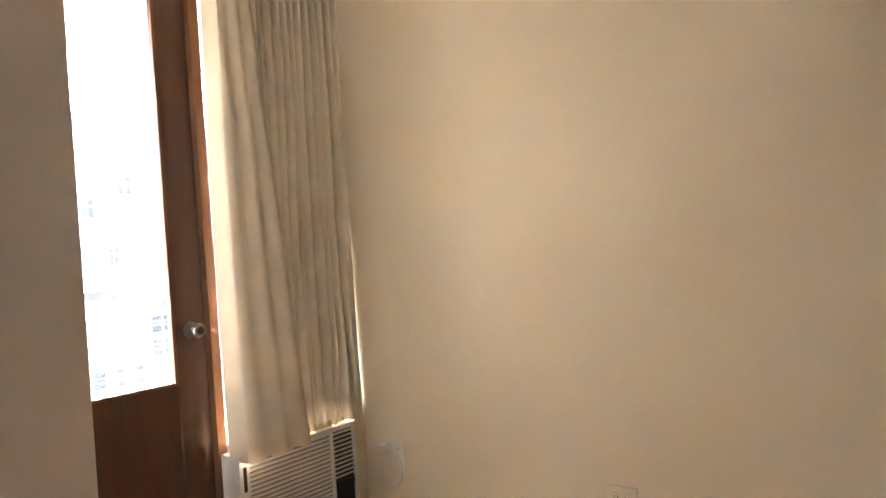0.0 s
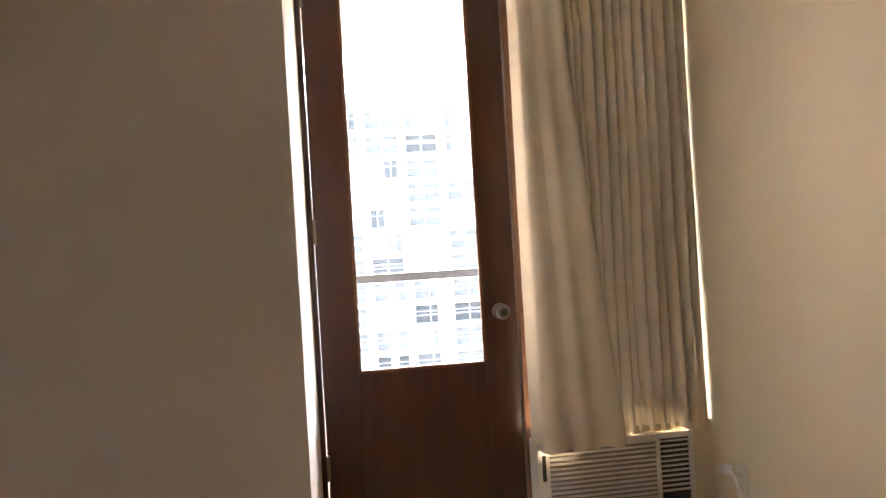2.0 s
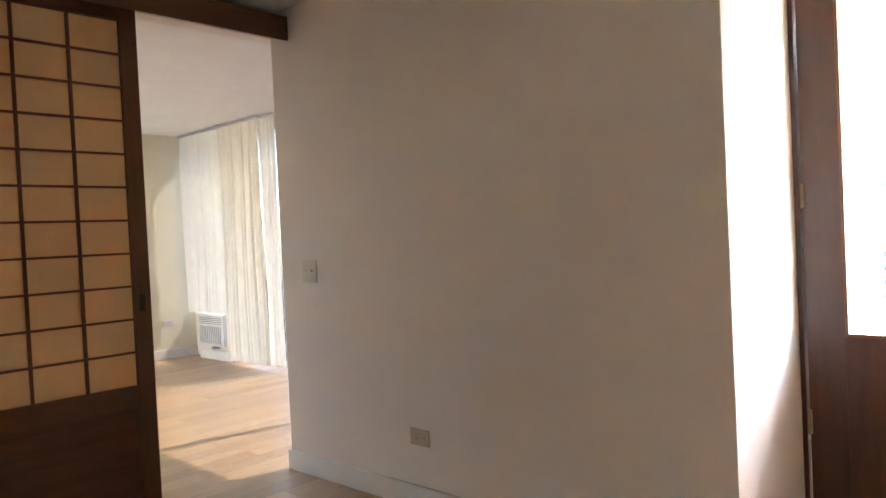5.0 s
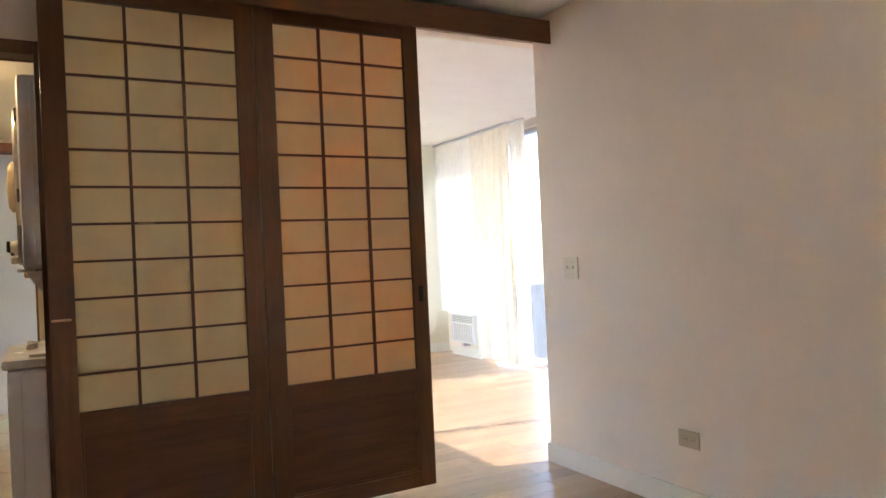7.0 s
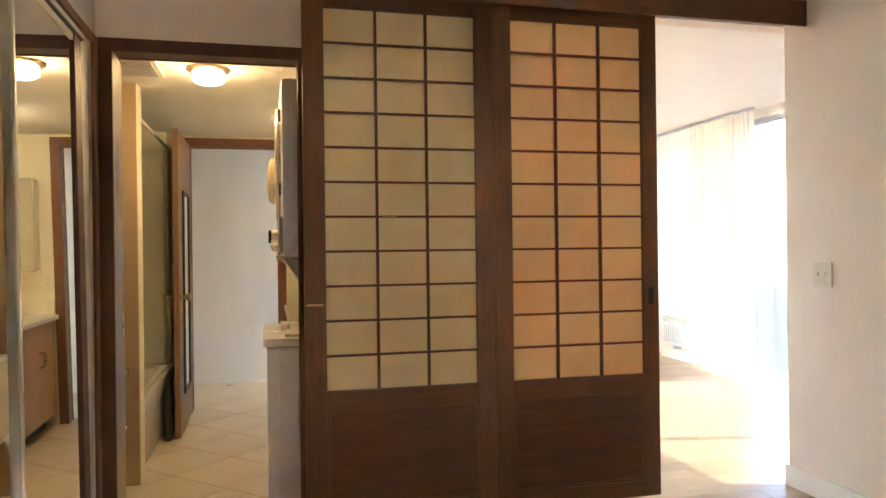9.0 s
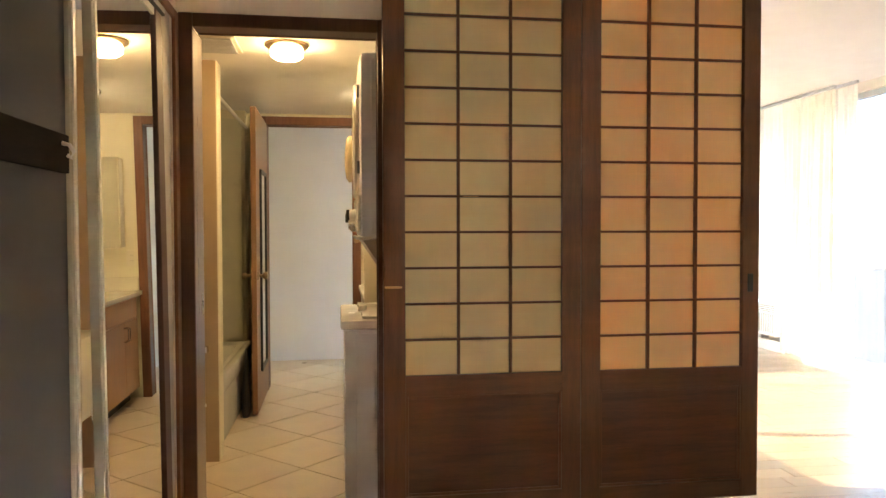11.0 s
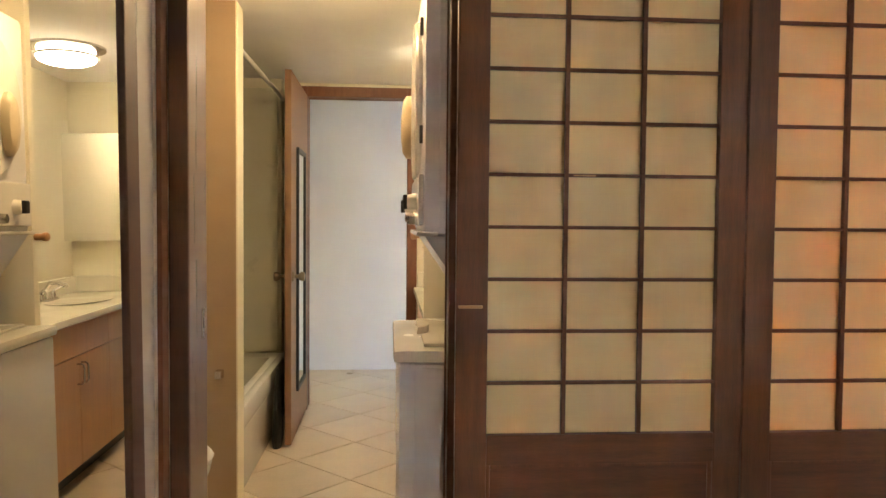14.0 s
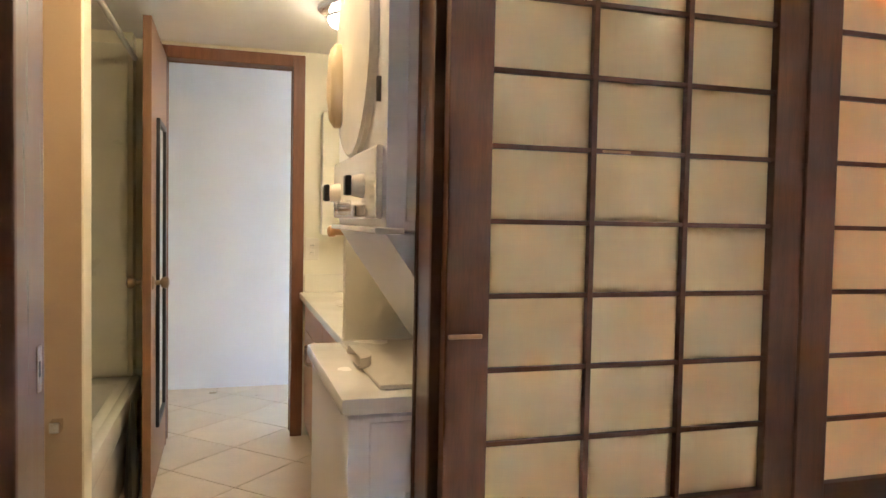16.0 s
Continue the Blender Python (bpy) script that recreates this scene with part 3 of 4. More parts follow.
# ---- curtains ----
def curtain(name, label, y0, y1, x, z0, z1, folds, depth, mat, seed, wrap=(0, 0), group="", flare=0.0, crisp=True):
    """Hanging cloth with uneven folds, pleated at the head, with some thickness."""
    rnd = random.Random(seed)
    c = thing(name, label, "curtain", group, at=(x, (y0 + y1) / 2, z0))
    wide = [rnd.uniform(0.6, 1.4) for _ in range(folds)]
    total = sum(wide)
    edges = [sum(wide[:k]) / total for k in range(folds + 1)]
    amp = [rnd.uniform(0.6, 1.0) for _ in range(folds)]
    drift = [rnd.uniform(-0.25, 0.25) / folds for _ in range(folds + 1)]
    drift[0] = drift[-1] = 0.0
    steps, rows_n = 16, 44
    bm = bmesh.new()
    grid = []
    for i in range(folds * steps + 1):
        k = min(i // steps, folds - 1)
        f = i / steps - k
        col = []
        for j in range(rows_n + 1):
            v = j / rows_n
            lo = edges[k] + drift[k] * (1 - v)
            hi = edges[k + 1] + drift[k + 1] * (1 - v)
            u = lo + (hi - lo) * f
            head = 0.55 + 0.45 * min(1.0, (1 - v) * 3.0)
            swell = 1 + 0.18 * math.sin(3.1 * v + 2.3 * k + seed)
            w = 1 - 2 * (1 - abs(2 * f - 1) ** 2.2) ** 0.6
            if not crisp:
                w = math.cos(2 * math.pi * f)
            dx = depth * head * amp[k] * swell * w + 0.008 * math.sin(5 * v + 3 * u + seed)
            dx += 0.10 * depth * math.sin(11 * v + 5 * k) * math.sin(math.pi * f)
            if u > 0.93:
                dx += wrap[1] * (u - 0.93) / 0.07
            if u < 0.07:
                dx += wrap[0] * (0.07 - u) / 0.07
            low = z0 + 0.005 * math.sin(2 * math.pi * k * 0.37 + 6 * f + seed)
            left = y0 - flare * (1 - v) ** 1.3
            y = left + (y1 - left) * u
            col.append(bm.verts.new((x + dx, y, low + (z1 - low) * v)))
        grid.append(col)
    for a, b in zip(grid, grid[1:]):
        for j in range(rows_n):
            bm.faces.new((a[j], b[j], b[j + 1], a[j + 1]))
    cl = part("cloth", bm, mat, c, smooth=True)
    rod = bmesh.new()
    box(rod, x - 0.012, x + 0.012, y0 - 0.01, y1 + 0.01, z1 + 0.006, z1 + 0.030, 0.002)
    part("curtain_track", rod, ALU, c, "slim metal curtain track")
    return c


curtain("curtain", "cream lined curtain, flat fold hanging over the air conditioner", -3.36, -3.176, 0.520, 0.470, 2.38, 3, 0.012, CURTAIN, 3, wrap=(0.03, 0.075), flare=0.17, crisp=False)
curtain("curtain", "cream lined curtain bunched in tight vertical pleats", -3.868, -3.27, 0.600, 0.500, 2.38, 15, 0.045, CURTAIN, 11)
curtain("curtain", "sheer white curtain glowing over the living room window", 3.44, 4.30, 1.70, 0.50, 2.445, 14, 0.010, SHEER, 5, crisp=False, group="living room curtains")
curtain("curtain", "cream pleated curtain drawn beside the sliding glass door", 2.72, 3.46, 1.68, 0.035, 2.445, 11, 0.014, CURTAIN_LIT, 8, crisp=False, group="living room curtains")
curtain("curtain", "thin sheer curtain edge in front of the sliding glass door", 2.50, 2.76, 1.72, 0.035, 2.445, 4, 0.012, SHEER, 9, crisp=False, group="living room curtains")


# ---- windows ----
def window(name, label, x, y0, y1, z0, z1, bars, mat=ALU, sill=False, glass=None):
    w = thing(name, label, "window", kind="structure", at=(x, (y0 + y1) / 2, z0))
    boxes("window_frame", [(x - 0.03, x + 0.03, y0, y0 + 0.04, z0, z1)], mat, w)
    boxes("window_frame", [(x - 0.03, x + 0.03, y1 - 0.04, y1, z0, z1)], mat, w)
    boxes("window_frame", [(x - 0.03, x + 0.03, y0 + 0.04, y1 - 0.04, z1 - 0.05, z1)], mat, w)
    boxes("window_frame", [(x - 0.03, x + 0.03, y0 + 0.04, y1 - 0.04, z0, z0 + 0.04)], mat, w)
    edges = [y0 + 0.04] + bars + [y1 - 0.04]
    for b in bars:
        boxes("mullion", [(x - 0.025, x + 0.025, b - 0.03, b + 0.03, z0 + 0.04, z1 - 0.05)], mat, w)
    for a, b in zip(edges, edges[1:]):
        p = boxes("pane", [(x - 0.003, x + 0.003, a + 0.005, b - 0.005, z0 + 0.04, z1 - 0.05)], glass or GLASS, w, bevel=0)
        p.visible_shadow = glass is not None
    if sill:
        boxes("window_sill", [(x - 0.10, x - 0.032, y0 + 0.002, y1 - 0.002, z0 - 0.03, z0)], TRIM_WHITE, w)
    return w


window("window_1", "aluminium bedroom window over the air conditioner", 0.79, -3.856, -3.215, 0.52, 2.355, [], sill=True, glass=GLASS_GREY)
window("window_2", "tall aluminium sliding glass door to the balcony", 1.89, -0.995, 3.40, 0.0, 2.395, [0.5, 1.95], glass=GLASS_TINTED)
window("window_3", "aluminium window over the living room air conditioner", 1.89, 3.405, 4.365, 0.47, 2.395, [], glass=GLASS_TINTED)


# ---- air conditioners ----
def air_conditioner(name, label, x, y0, y1, z0, z1, deep, split):
    """A window unit facing -x: case, louvred grille, dark vent with slats, control strip."""
    a = thing(name, label, "air conditioner", at=(x, (y0 + y1) / 2, z0))
    boxes("case", [(x + 0.012, x + deep, y0, y1, z0, z1)], PLASTIC_W, a, bevel=0.008, smooth=True)
    f = x
    boxes("front_frame", [(f, f + 0.014, y0, y1, z1 - 0.022, z1), (f, f + 0.014, y0, y1, z0, z0 + 0.02), (f, f + 0.014, y0, y0 + 0.018, z0, z1), (f, f + 0.014, y1 - 0.045, y1, z0, z1),
                          (f, f + 0.014, split - 0.008, split + 0.008, z0, z1)], PLASTIC_W, a, bevel=0.002)
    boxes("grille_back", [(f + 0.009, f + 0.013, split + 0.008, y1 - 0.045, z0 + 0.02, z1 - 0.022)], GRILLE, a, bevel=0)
    n = 19
    for i in range(n):
        z = z0 + 0.026 + (z1 - z0 - 0.056) * i / (n - 1)
        boxes("louvre", [(f + 0.001, f + 0.010, split + 0.009, y1 - 0.046, z, z + 0.0095)], PLASTIC_W, a, bevel=0.0015)
    boxes("vent_back", [(f + 0.010, f + 0.013, y0 + 0.018, split - 0.008, z0 + 0.02, z1 - 0.022)], DARK, a, bevel=0)
    top = z1 - 0.03
    for i in range(11):
        z = top - i * 0.0185
        boxes("vent_slat", [(f + 0.002, f + 0.010, y0 + 0.019, split - 0.009, z - 0.006, z)], PLASTIC_W, a, bevel=0.001)
    boxes("control_strip", [(f - 0.001, f + 0.010, y0 + 0.022, split - 0.012, z1 - 0.262, z1 - 0.238)], DARK, a, "black control strip")
    boxes("side_slot", [(f - 0.001, f + 0.002, y1 - 0.031, y1 - 0.016, z1 - 0.135, z1 - 0.040)], DARK, a, "dark air slot")
    return a


air_conditioner("air_conditioner", "white window air conditioner with louvred front under the curtain", 0.555, -3.785, -3.182, 0.12, 0.492, 0.33, -3.645)
ac2 = thing("air_conditioner", "white window air conditioner in the living room wall", "air conditioner", at=(1.64, 3.72, 0.17))
boxes("case", [(1.652, 1.945, 3.47, 3.97, 0.167, 0.49)], APPLIANCE, ac2, bevel=0.008)
boxes("front_frame", [(1.640, 1.654, 3.47, 3.97, 0.465, 0.49), (1.640, 1.654, 3.47, 3.97, 0.165, 0.19), (1.640, 1.654, 3.47, 3.495, 0.19, 0.465), (1.640, 1.654, 3.945, 3.97, 0.19, 0.465), (1.640, 1.654, 3.495, 3.945, 0.375, 0.40)], APPLIANCE, ac2)
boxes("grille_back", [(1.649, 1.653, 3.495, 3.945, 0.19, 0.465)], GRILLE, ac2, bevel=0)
for i in range(12):
    boxes("louvre", [(1.642, 1.650, 3.503 + i * 0.0375, 3.523 + i * 0.0375, 0.19, 0.375)], APPLIANCE, ac2, bevel=0.001)
for i in range(3):
    boxes("vent_slat", [(1.642, 1.650, 3.495, 3.945, 0.408 + i * 0.019, 0.418 + i * 0.019)], APPLIANCE, ac2, bevel=0.001)
support = thing("wall_bracket", "painted metal bracket under the living room air conditioner", "bracket", at=(1.75, 3.77, 0.1))
for y in (3.53, 3.87):
    boxes("bracket", [(1.74, 1.829, y, y + 0.04, 0.10, 0.164)], ALU, support)
boxes("filler_board", [(1.715, 1.735, 3.46, 4.10, 0.0, 0.10)], TRIM_WHITE, support)


# ---- switches, outlets, plug ----
def plate(name, label, place, face, wide, high, kind, group="", mat=PLASTIC):
    """A wall plate with its switches or sockets; face: +/-x or +/-y that it looks to."""
    turn = {"-x": pose(*place, 0, 0, 90), "+y": pose(*place, 0, 0, 0), "-y": pose(*place, 0, 0, 180), "+x": pose(*place, 0, 0, -90)}[face]
    p = thing(name, label, "switch" if kind == "switch" else "outlet", group, at=place)

    def add(nm, specs, mt, lab="", bev=0.0015):
        bm = bmesh.new()
        for s in specs:
            box(bm, *s, bevel=bev, m=turn)
        return part(nm, bm, mt, p, lab)
    add("cover_plate", [(-wide / 2, wide / 2, 0.0, 0.006, -high / 2, high / 2)], mat)
    if kind == "switch":
        n = 2 if wide > 0.1 else 1
        for i in range(n):
            cx = (i - (n - 1) / 2) * 0.046
            add("switch_toggle", [(cx - 0.005, cx + 0.005, 0.006, 0.017, -0.004, 0.012)], mat)
            for sz in (0.030, -0.036):
                add("screw", [(cx - 0.003, cx + 0.003, 0.006, 0.0075, sz, sz + 0.006)], ALU)
    else:
        wide_way = wide > high
        for s in (-1, 1):
            c = (s * 0.020, 0) if wide_way else (0, s * 0.020)
            add("socket_face", [(c[0] - 0.014, c[0] + 0.014, 0.006, 0.008, c[1] - 0.014, c[1] + 0.014)], mat)
            add("socket_slot", [(c[0] - 0.007, c[0] - 0.005, 0.008, 0.0085, c[1] - 0.004, c[1] + 0.004), (c[0] + 0.005, c[0] + 0.007, 0.008, 0.0085, c[1] - 0.004, c[1] + 0.004)], DARK, bev=0)
    return p


plate("light_switch", "ivory double light switch on the cream wall", (0, -0.243, 1.075), "-x", 0.115, 0.115, "switch", mat=IVORY)
plate("wall_outlet", "tan duplex outlet mounted sideways above the baseboard", (0, -0.991, 0.325), "-x", 0.115, 0.075, "outlet", mat=TAN)
plate("wall_outlet", "ivory duplex outlet low on the beige wall", (-0.632, BEIGE_Y, 0.325), "+y", 0.115, 0.075, "outlet")
plate("wall_outlet", "ivory outlet plate on the living room wall", (1.02, LR_Y, 0.37), "-y", 0.13, 0.075, "outlet")
plate("wall_outlet", "white cable box on the living room wall", (1.50, LR_Y, 0.40), "-y", 0.12, 0.06, "outlet", mat=PLASTIC_W)
plate("wall_outlet", "ivory outlet for the air conditioner on the beige wall", (0.40, BEIGE_Y, 0.34), "+y", 0.075, 0.115, "outlet")
plug = thing("power_cord", "white air conditioner plug and looping cord", "cord", at=(0.44, -3.85, 0.3))
bm = bmesh.new()
box(bm, 0.435, 0.480, -3.872, -3.835, 0.352, 0.382, 0.006)
part("plug", bm, PLASTIC_W, plug, "white moulded plug")
bm = bmesh.new()
pts = []
for i in range(28):
    a = math.pi * (0.62 - 1.45 * i / 27)
    pts.append((0.40 - 0.075 * math.cos(a) * 0.9 + 0.02, -3.845, 0.285 + 0.085 * math.sin(a)))
tube(bm, pts, 0.0065)
part("cord", bm, PLASTIC_W, plug, "", True)

# ---- balcony and city ----
structure("balcony", [(0.86, 2.42, -6.5, -2.41, -0.15, -0.05), (1.96, 2.42, -2.41, 4.6, -0.15, -0.05)], CONCRETE, "pale concrete balcony slab", "balcony")
# slab overhead is out of view, its depths chosen to block sun
structure("balcony_ceiling", [(1.96, 2.14, -2.28, 4.6, 2.50, 2.60), (0.87, 2.42, -6.5, -2.41, 2.47, 2.60)], CONCRETE, "unseen pale concrete slab over the balcony, sized to shade the glass", "balcony")
rail = thing("balcony_railing", "painted metal balcony railing with flat top rail", "railing", at=(2.3, -4, -0.05))
boxes("top_rail", [(2.26, 2.34, -6.4, -2.44, 1.045, 1.095)], RAIL, rail)
boxes("post", [(2.275, 2.325, -2.56, -2.51, -0.05, 1.045)], RAIL, rail)
for i in range(12):
    y = -2.80 - i * 0.30
    boxes("post", [(2.285, 2.315, y - 0.022, y + 0.022, -0.05, 1.045)], FACADE, rail, bevel=0.002)
boxes("bottom_rail", [(2.28, 2.32, -6.4, -2.56, 0.06, 0.10)], RAIL, rail)
structure("ground", [(-400, 900, -700, 700, -42.5, -42.0)], GROUND, "grey city ground far below", "ground")


def tower(label, x, y, wide, deep, z1, low, storey, bays, seed, skip):
    """A far apartment block whose front faces -x: wall, slab edges, pilasters, and glazed bays behind balustrades."""
    rnd = random.Random(seed)
    cx = x + deep / 2
    t = thing("apartment_building", label, "building", at=(cx, y, -42))
    boxes("wall", [(x, x + deep, y - wide / 2, y + wide / 2, -42, z1)], FACADE, t, bevel=0)
    boxes("roof", [(x - 0.4, x + deep, y - wide / 2 - 0.3, y + wide / 2 + 0.3, z1, z1 + 0.9)], FACADE_2, t, bevel=0)
    boxes("plant_room", [(x + 3, x + deep - 2, y - wide * 0.18, y + wide * 0.10, z1 + 0.9, z1 + 3.4)], FACADE_2, t, bevel=0)
    bay = wide / bays
    for b in range(bays + 1):
        boxes("pilaster", [(x - 0.85, x, y - wide / 2 + b * bay - 0.38, y - wide / 2 + b * bay + 0.38, low, z1)], FACADE, t, bevel=0)

    def pane_mesh(mat, w):
        bm = bmesh.new()
        h = storey * 0.76
        box(bm, -0.10, 0.0, -w / 2, w / 2, 0.12, h)
        return mesh_of(bm, mat)

    def frame_mesh(w):
        bm = bmesh.new()
        h = storey * 0.76
        for k in range(3):
            box(bm, -0.16, -0.09, -w / 2 + k * w / 2 - 0.05, -w / 2 + k * w / 2 + 0.05, 0.12, h)
        box(bm, -0.16, -0.09, -w / 2, w / 2, h * 0.66, h * 0.66 + 0.08)
        return mesh_of(bm, FACADE_2)

    def rail_mesh(w):
        bm = bmesh.new()
        box(bm, -0.84, -0.78, -w / 2, w / 2, 0.95, 1.03)
        return mesh_of(bm, FACADE_2)
    w = bay - 0.9
    panes = [pane_mesh(m, w) for m in (PANE_FAR, PANE_PALE, PANE_BRIGHT)]
    half = [pane_mesh(m, w * 0.45) for m in (PANE_FAR, PANE_PALE, PANE_BRIGHT)]
    frames, half_frames, rails = frame_mesh(w), frame_mesh(w * 0.45), rail_mesh(w)
    z = z1 - storey
    while z > low:
        boxes("floor_slab", [(x - 0.9, x, y - wide / 2, y + wide / 2, z - 0.16, z + 0.04)], FACADE, t, bevel=0)
        high = (z - low) / (z1 - low)
        for b in range(bays):
            if rnd.random() < skip * high:
                continue
            at = Matrix.Translation((x - cx, -wide / 2 + (b + 0.5) * bay, z + 42))
            small = rnd.random() < 0.7 * high ** 2
            shade = rnd.choice((0, 1, 2, 2)) if high < 0.5 else rnd.choice((1, 2, 2, 2))
            if small:
                at = at @ Matrix.Translation((0, rnd.choice((-0.25, 0.25)) * w, 0))
            for nm, me in (("window", (half if small else panes)[shade]), ("window_frame", half_frames if small else frames)):
                o = new(nm, me)
                o.parent = t
                o.matrix_basis = at
            if not small:
                o = new("balustrade", rails)
                o.parent = t
                o.matrix_basis = at
        z -= storey
    return t


tower("pale high-rise apartment block with balconies", 74, -22, 76, 16, 16.6, -26, 2.6, 18, 1, 0.25)
tower("pale apartment block seen beyond the balcony", 95, 52, 50, 16, 20, -20, 2.9, 11, 4, 0.4)


# ---- bathroom ----
def flush_lamp(name, label, x, y, r, h, mat, rings):
    l = thing(name, label, "ceiling lamp", at=(x, y, BATH_Z))
    bm = bmesh.new()
    lathe(bm, [(r * 1.3, BATH_Z), (r * 1.3, BATH_Z - 0.010), (r * 1.05, BATH_Z - 0.022), (r * 0.8, BATH_Z - 0.022)], 40, Matrix.Translation((x, y, 0)))
    part("base", bm, BRASS if rings < 2 else CHROME, l, "metal lamp base", True)
    bm = bmesh.new()
    lathe(bm, [(r * 0.92, BATH_Z - 0.019), (r * 0.97, BATH_Z - h * 0.5), (r * 0.93, BATH_Z - h * 0.8), (r * 0.7, BATH_Z - h * 0.97), (r * 0.2, BATH_Z - h)], 40, Matrix.Translation((x, y, 0)))
    part("shade", bm, mat, l, "lit frosted glass shade", True)
    if rings > 1:
        bm = bmesh.new()
        z = BATH_Z - h * 0.55
        lathe(bm, [(r * 1.0, z - 0.006), (r * 1.03, z - 0.006), (r * 1.03, z + 0.006), (r * 1.0, z + 0.006)], 40, Matrix.Translation((x, y, 0)), bottom=False)
        part("ring", bm, CHROME, l, "thin metal ring", True)
    return l


flush_lamp("ceiling_lamp", "lit round flush ceiling lamp with frosted glass", -2.835, 0.54, 0.080, 0.072, GLOW, 1)
flush_lamp("ceiling_lamp", "lit round two-ring ceiling lamp over the vanity", -2.28, 1.715, 0.142, 0.085, GLOW_2, 2)
vent = thing("ceiling_vent", "grey louvred ceiling vent in the bathroom", "vent", at=(-3.25, 0.55, BATH_Z))
boxes("frame", [(-3.45, -3.06, 0.40, 0.70, BATH_Z - 0.012, BATH_Z - 0.001)], PLASTIC, vent)
for i in range(9):
    boxes("slat", [(-3.43, -3.08, 0.42 + i * 0.03, 0.437 + i * 0.03, BATH_Z - 0.020, BATH_Z - 0.0125)], ALU, vent, bevel=0.001)

# bathtub with surround and rod
tub = thing("bathtub", "white enamel bathtub along the bathroom wall", "bathtub", at=(-3.65, 1.77, 0))
bm = bmesh.new()
box(bm, -4.045, -3.255, 1.045, 2.495, 0.0, 0.40, 0.02)
top_faces = [f for f in bm.faces if f.normal.z > 0.99 or f.calc_center_median().z > 0.399]
best = max(top_faces, key=lambda f: f.calc_area())
r = bmesh.ops.inset_region(bm, faces=[best], thickness=0.09)
bmesh.ops.translate(bm, verts=best.verts, vec=(0, 0, -0.02))
r2 = bmesh.ops.inset_region(bm, faces=[best], thickness=0.05)
bmesh.ops.translate(bm, verts=best.verts, vec=(0, 0, -0.30))
part("basin", bm, TUB, tub, smooth=True)
bm = bmesh.new()
box(bm, -3.285, -3.238, 1.045, 2.495, 0.30, 0.405, 0.016)
part("rim", bm, TUB, tub, "rounded rim", True)
surround = thing("shower_surround", "glossy grey-green panels round the bathtub", "wall panel", at=(-4.04, 1.77, 0.41))
boxes("panel", [(-4.049, -4.040, 1.045, 2.495, 0.402, 2.05)], TUB_WALL, surround)
boxes("panel", [(-4.038, -3.30, 2.488, 2.497, 0.402, 2.05)], TUB_WALL, surround)
boxes("panel", [(-4.038, -3.26, 1.043, 1.050, 0.402, 2.05)], TUB_WALL, surround)
rod = thing("shower_rod", "thin white shower curtain rod across the tub", "rod", at=(-3.27, 1.77, 1.98))
bm = bmesh.new()
tube(bm, [(-3.27, 1.042, 1.985), (-3.27, 2.499, 1.985)], 0.0125)
part("rod", bm, PLASTIC_W, rod, "", True)
bag = thing("plunger_bag", "black plastic bag and brush standing behind the door", "bag", at=(-3.203, 1.84, 0))
bm = bmesh.new()
lathe(bm, [(0.055, 0.002), (0.075, 0.05), (0.06, 0.16), (0.05, 0.24), (0.035, 0.34), (0.012, 0.43)], 14, Matrix.Translation((-3.203, 1.84, 0)) @ Matrix.Diagonal((0.42, 1, 1, 1)))
for v in bm.verts:
    v.co += Vector((noise.noise(v.co * 14), noise.noise(v.co * 14 + Vector((5, 0, 0))), 0)) * 0.006
part("bag", bm, DARK, bag, "", True)
strike = thing("strike_plate", "small steel strike plate on the door jamb", "strike plate", at=(DOOR_L, 0.15, 0.92))
boxes("plate", [(DOOR_L + 0.0005, DOOR_L + 0.003, 0.135, 0.165, 0.87, 0.96)], CHROME, strike, bevel=0.001)
boxes("latch_hole", [(DOOR_L + 0.003, DOOR_L + 0.0036, 0.144, 0.156, 0.90, 0.93)], DARK, strike, bevel=0)
holder = thing("paper_holder", "chrome toilet paper holder on the wing wall", "holder", at=(-3.30, 0.9, 0.62))
boxes("bracket", [(-3.305, -3.275, 0.865, 0.912, 0.585, 0.618)], CHROME, holder, bevel=0.004)
toilet = thing("toilet", "white porcelain toilet seat edge beyond the doorway", "toilet", at=(-3.6, 0.5, 0))
bm = bmesh.new()
lathe(bm, [(0.13, 0.0), (0.12, 0.12), (0.15, 0.26), (0.19, 0.36), (0.195, 0.39), (0.17, 0.40)], 28, Matrix.Translation((-3.455, 0.43, 0)) @ Matrix.Diagonal((1.25, 1, 1, 1)))
part("bowl", bm, TUB, toilet, "", True)
bm = bmesh.new()
lathe(bm, [(0.19, 0.401), (0.20, 0.41), (0.19, 0.425), (0.05, 0.43)], 28, Matrix.Translation((-3.455, 0.43, 0)) @ Matrix.Diagonal((1.25, 1, 1, 1)))
part("lid", bm, PLASTIC_W, toilet, "", True)
boxes("tank", [(-3.93, -3.71, 0.20, 0.66, 0.38, 0.75)], TUB, toilet, bevel=0.02, smooth=True)

# laundry stack: washer below, dryer above on its slanted carrier
WX0, WY0, WY1 = -2.585, 0.115, 0.80
washer = thing("washing_machine", "white top-loading washer with rounded lid", "washing machine", at=(-2.25, 0.45, 0))
boxes("body", [(WX0 + 0.012, -1.93, WY0 + 0.006, WY1, 0.012, 0.79)], APPLIANCE, washer, bevel=0.012, smooth=True)
boxes("base", [(WX0 + 0.03, -1.95, WY0 + 0.02, WY1 - 0.02, 0.0, 0.012)], DARK, washer, bevel=0)
boxes("side_panel", [(WX0 + 0.06, -1.96, WY0 + 0.001, WY0 + 0.008, 0.03, 0.778)], APPLIANCE, washer, bevel=0.003)
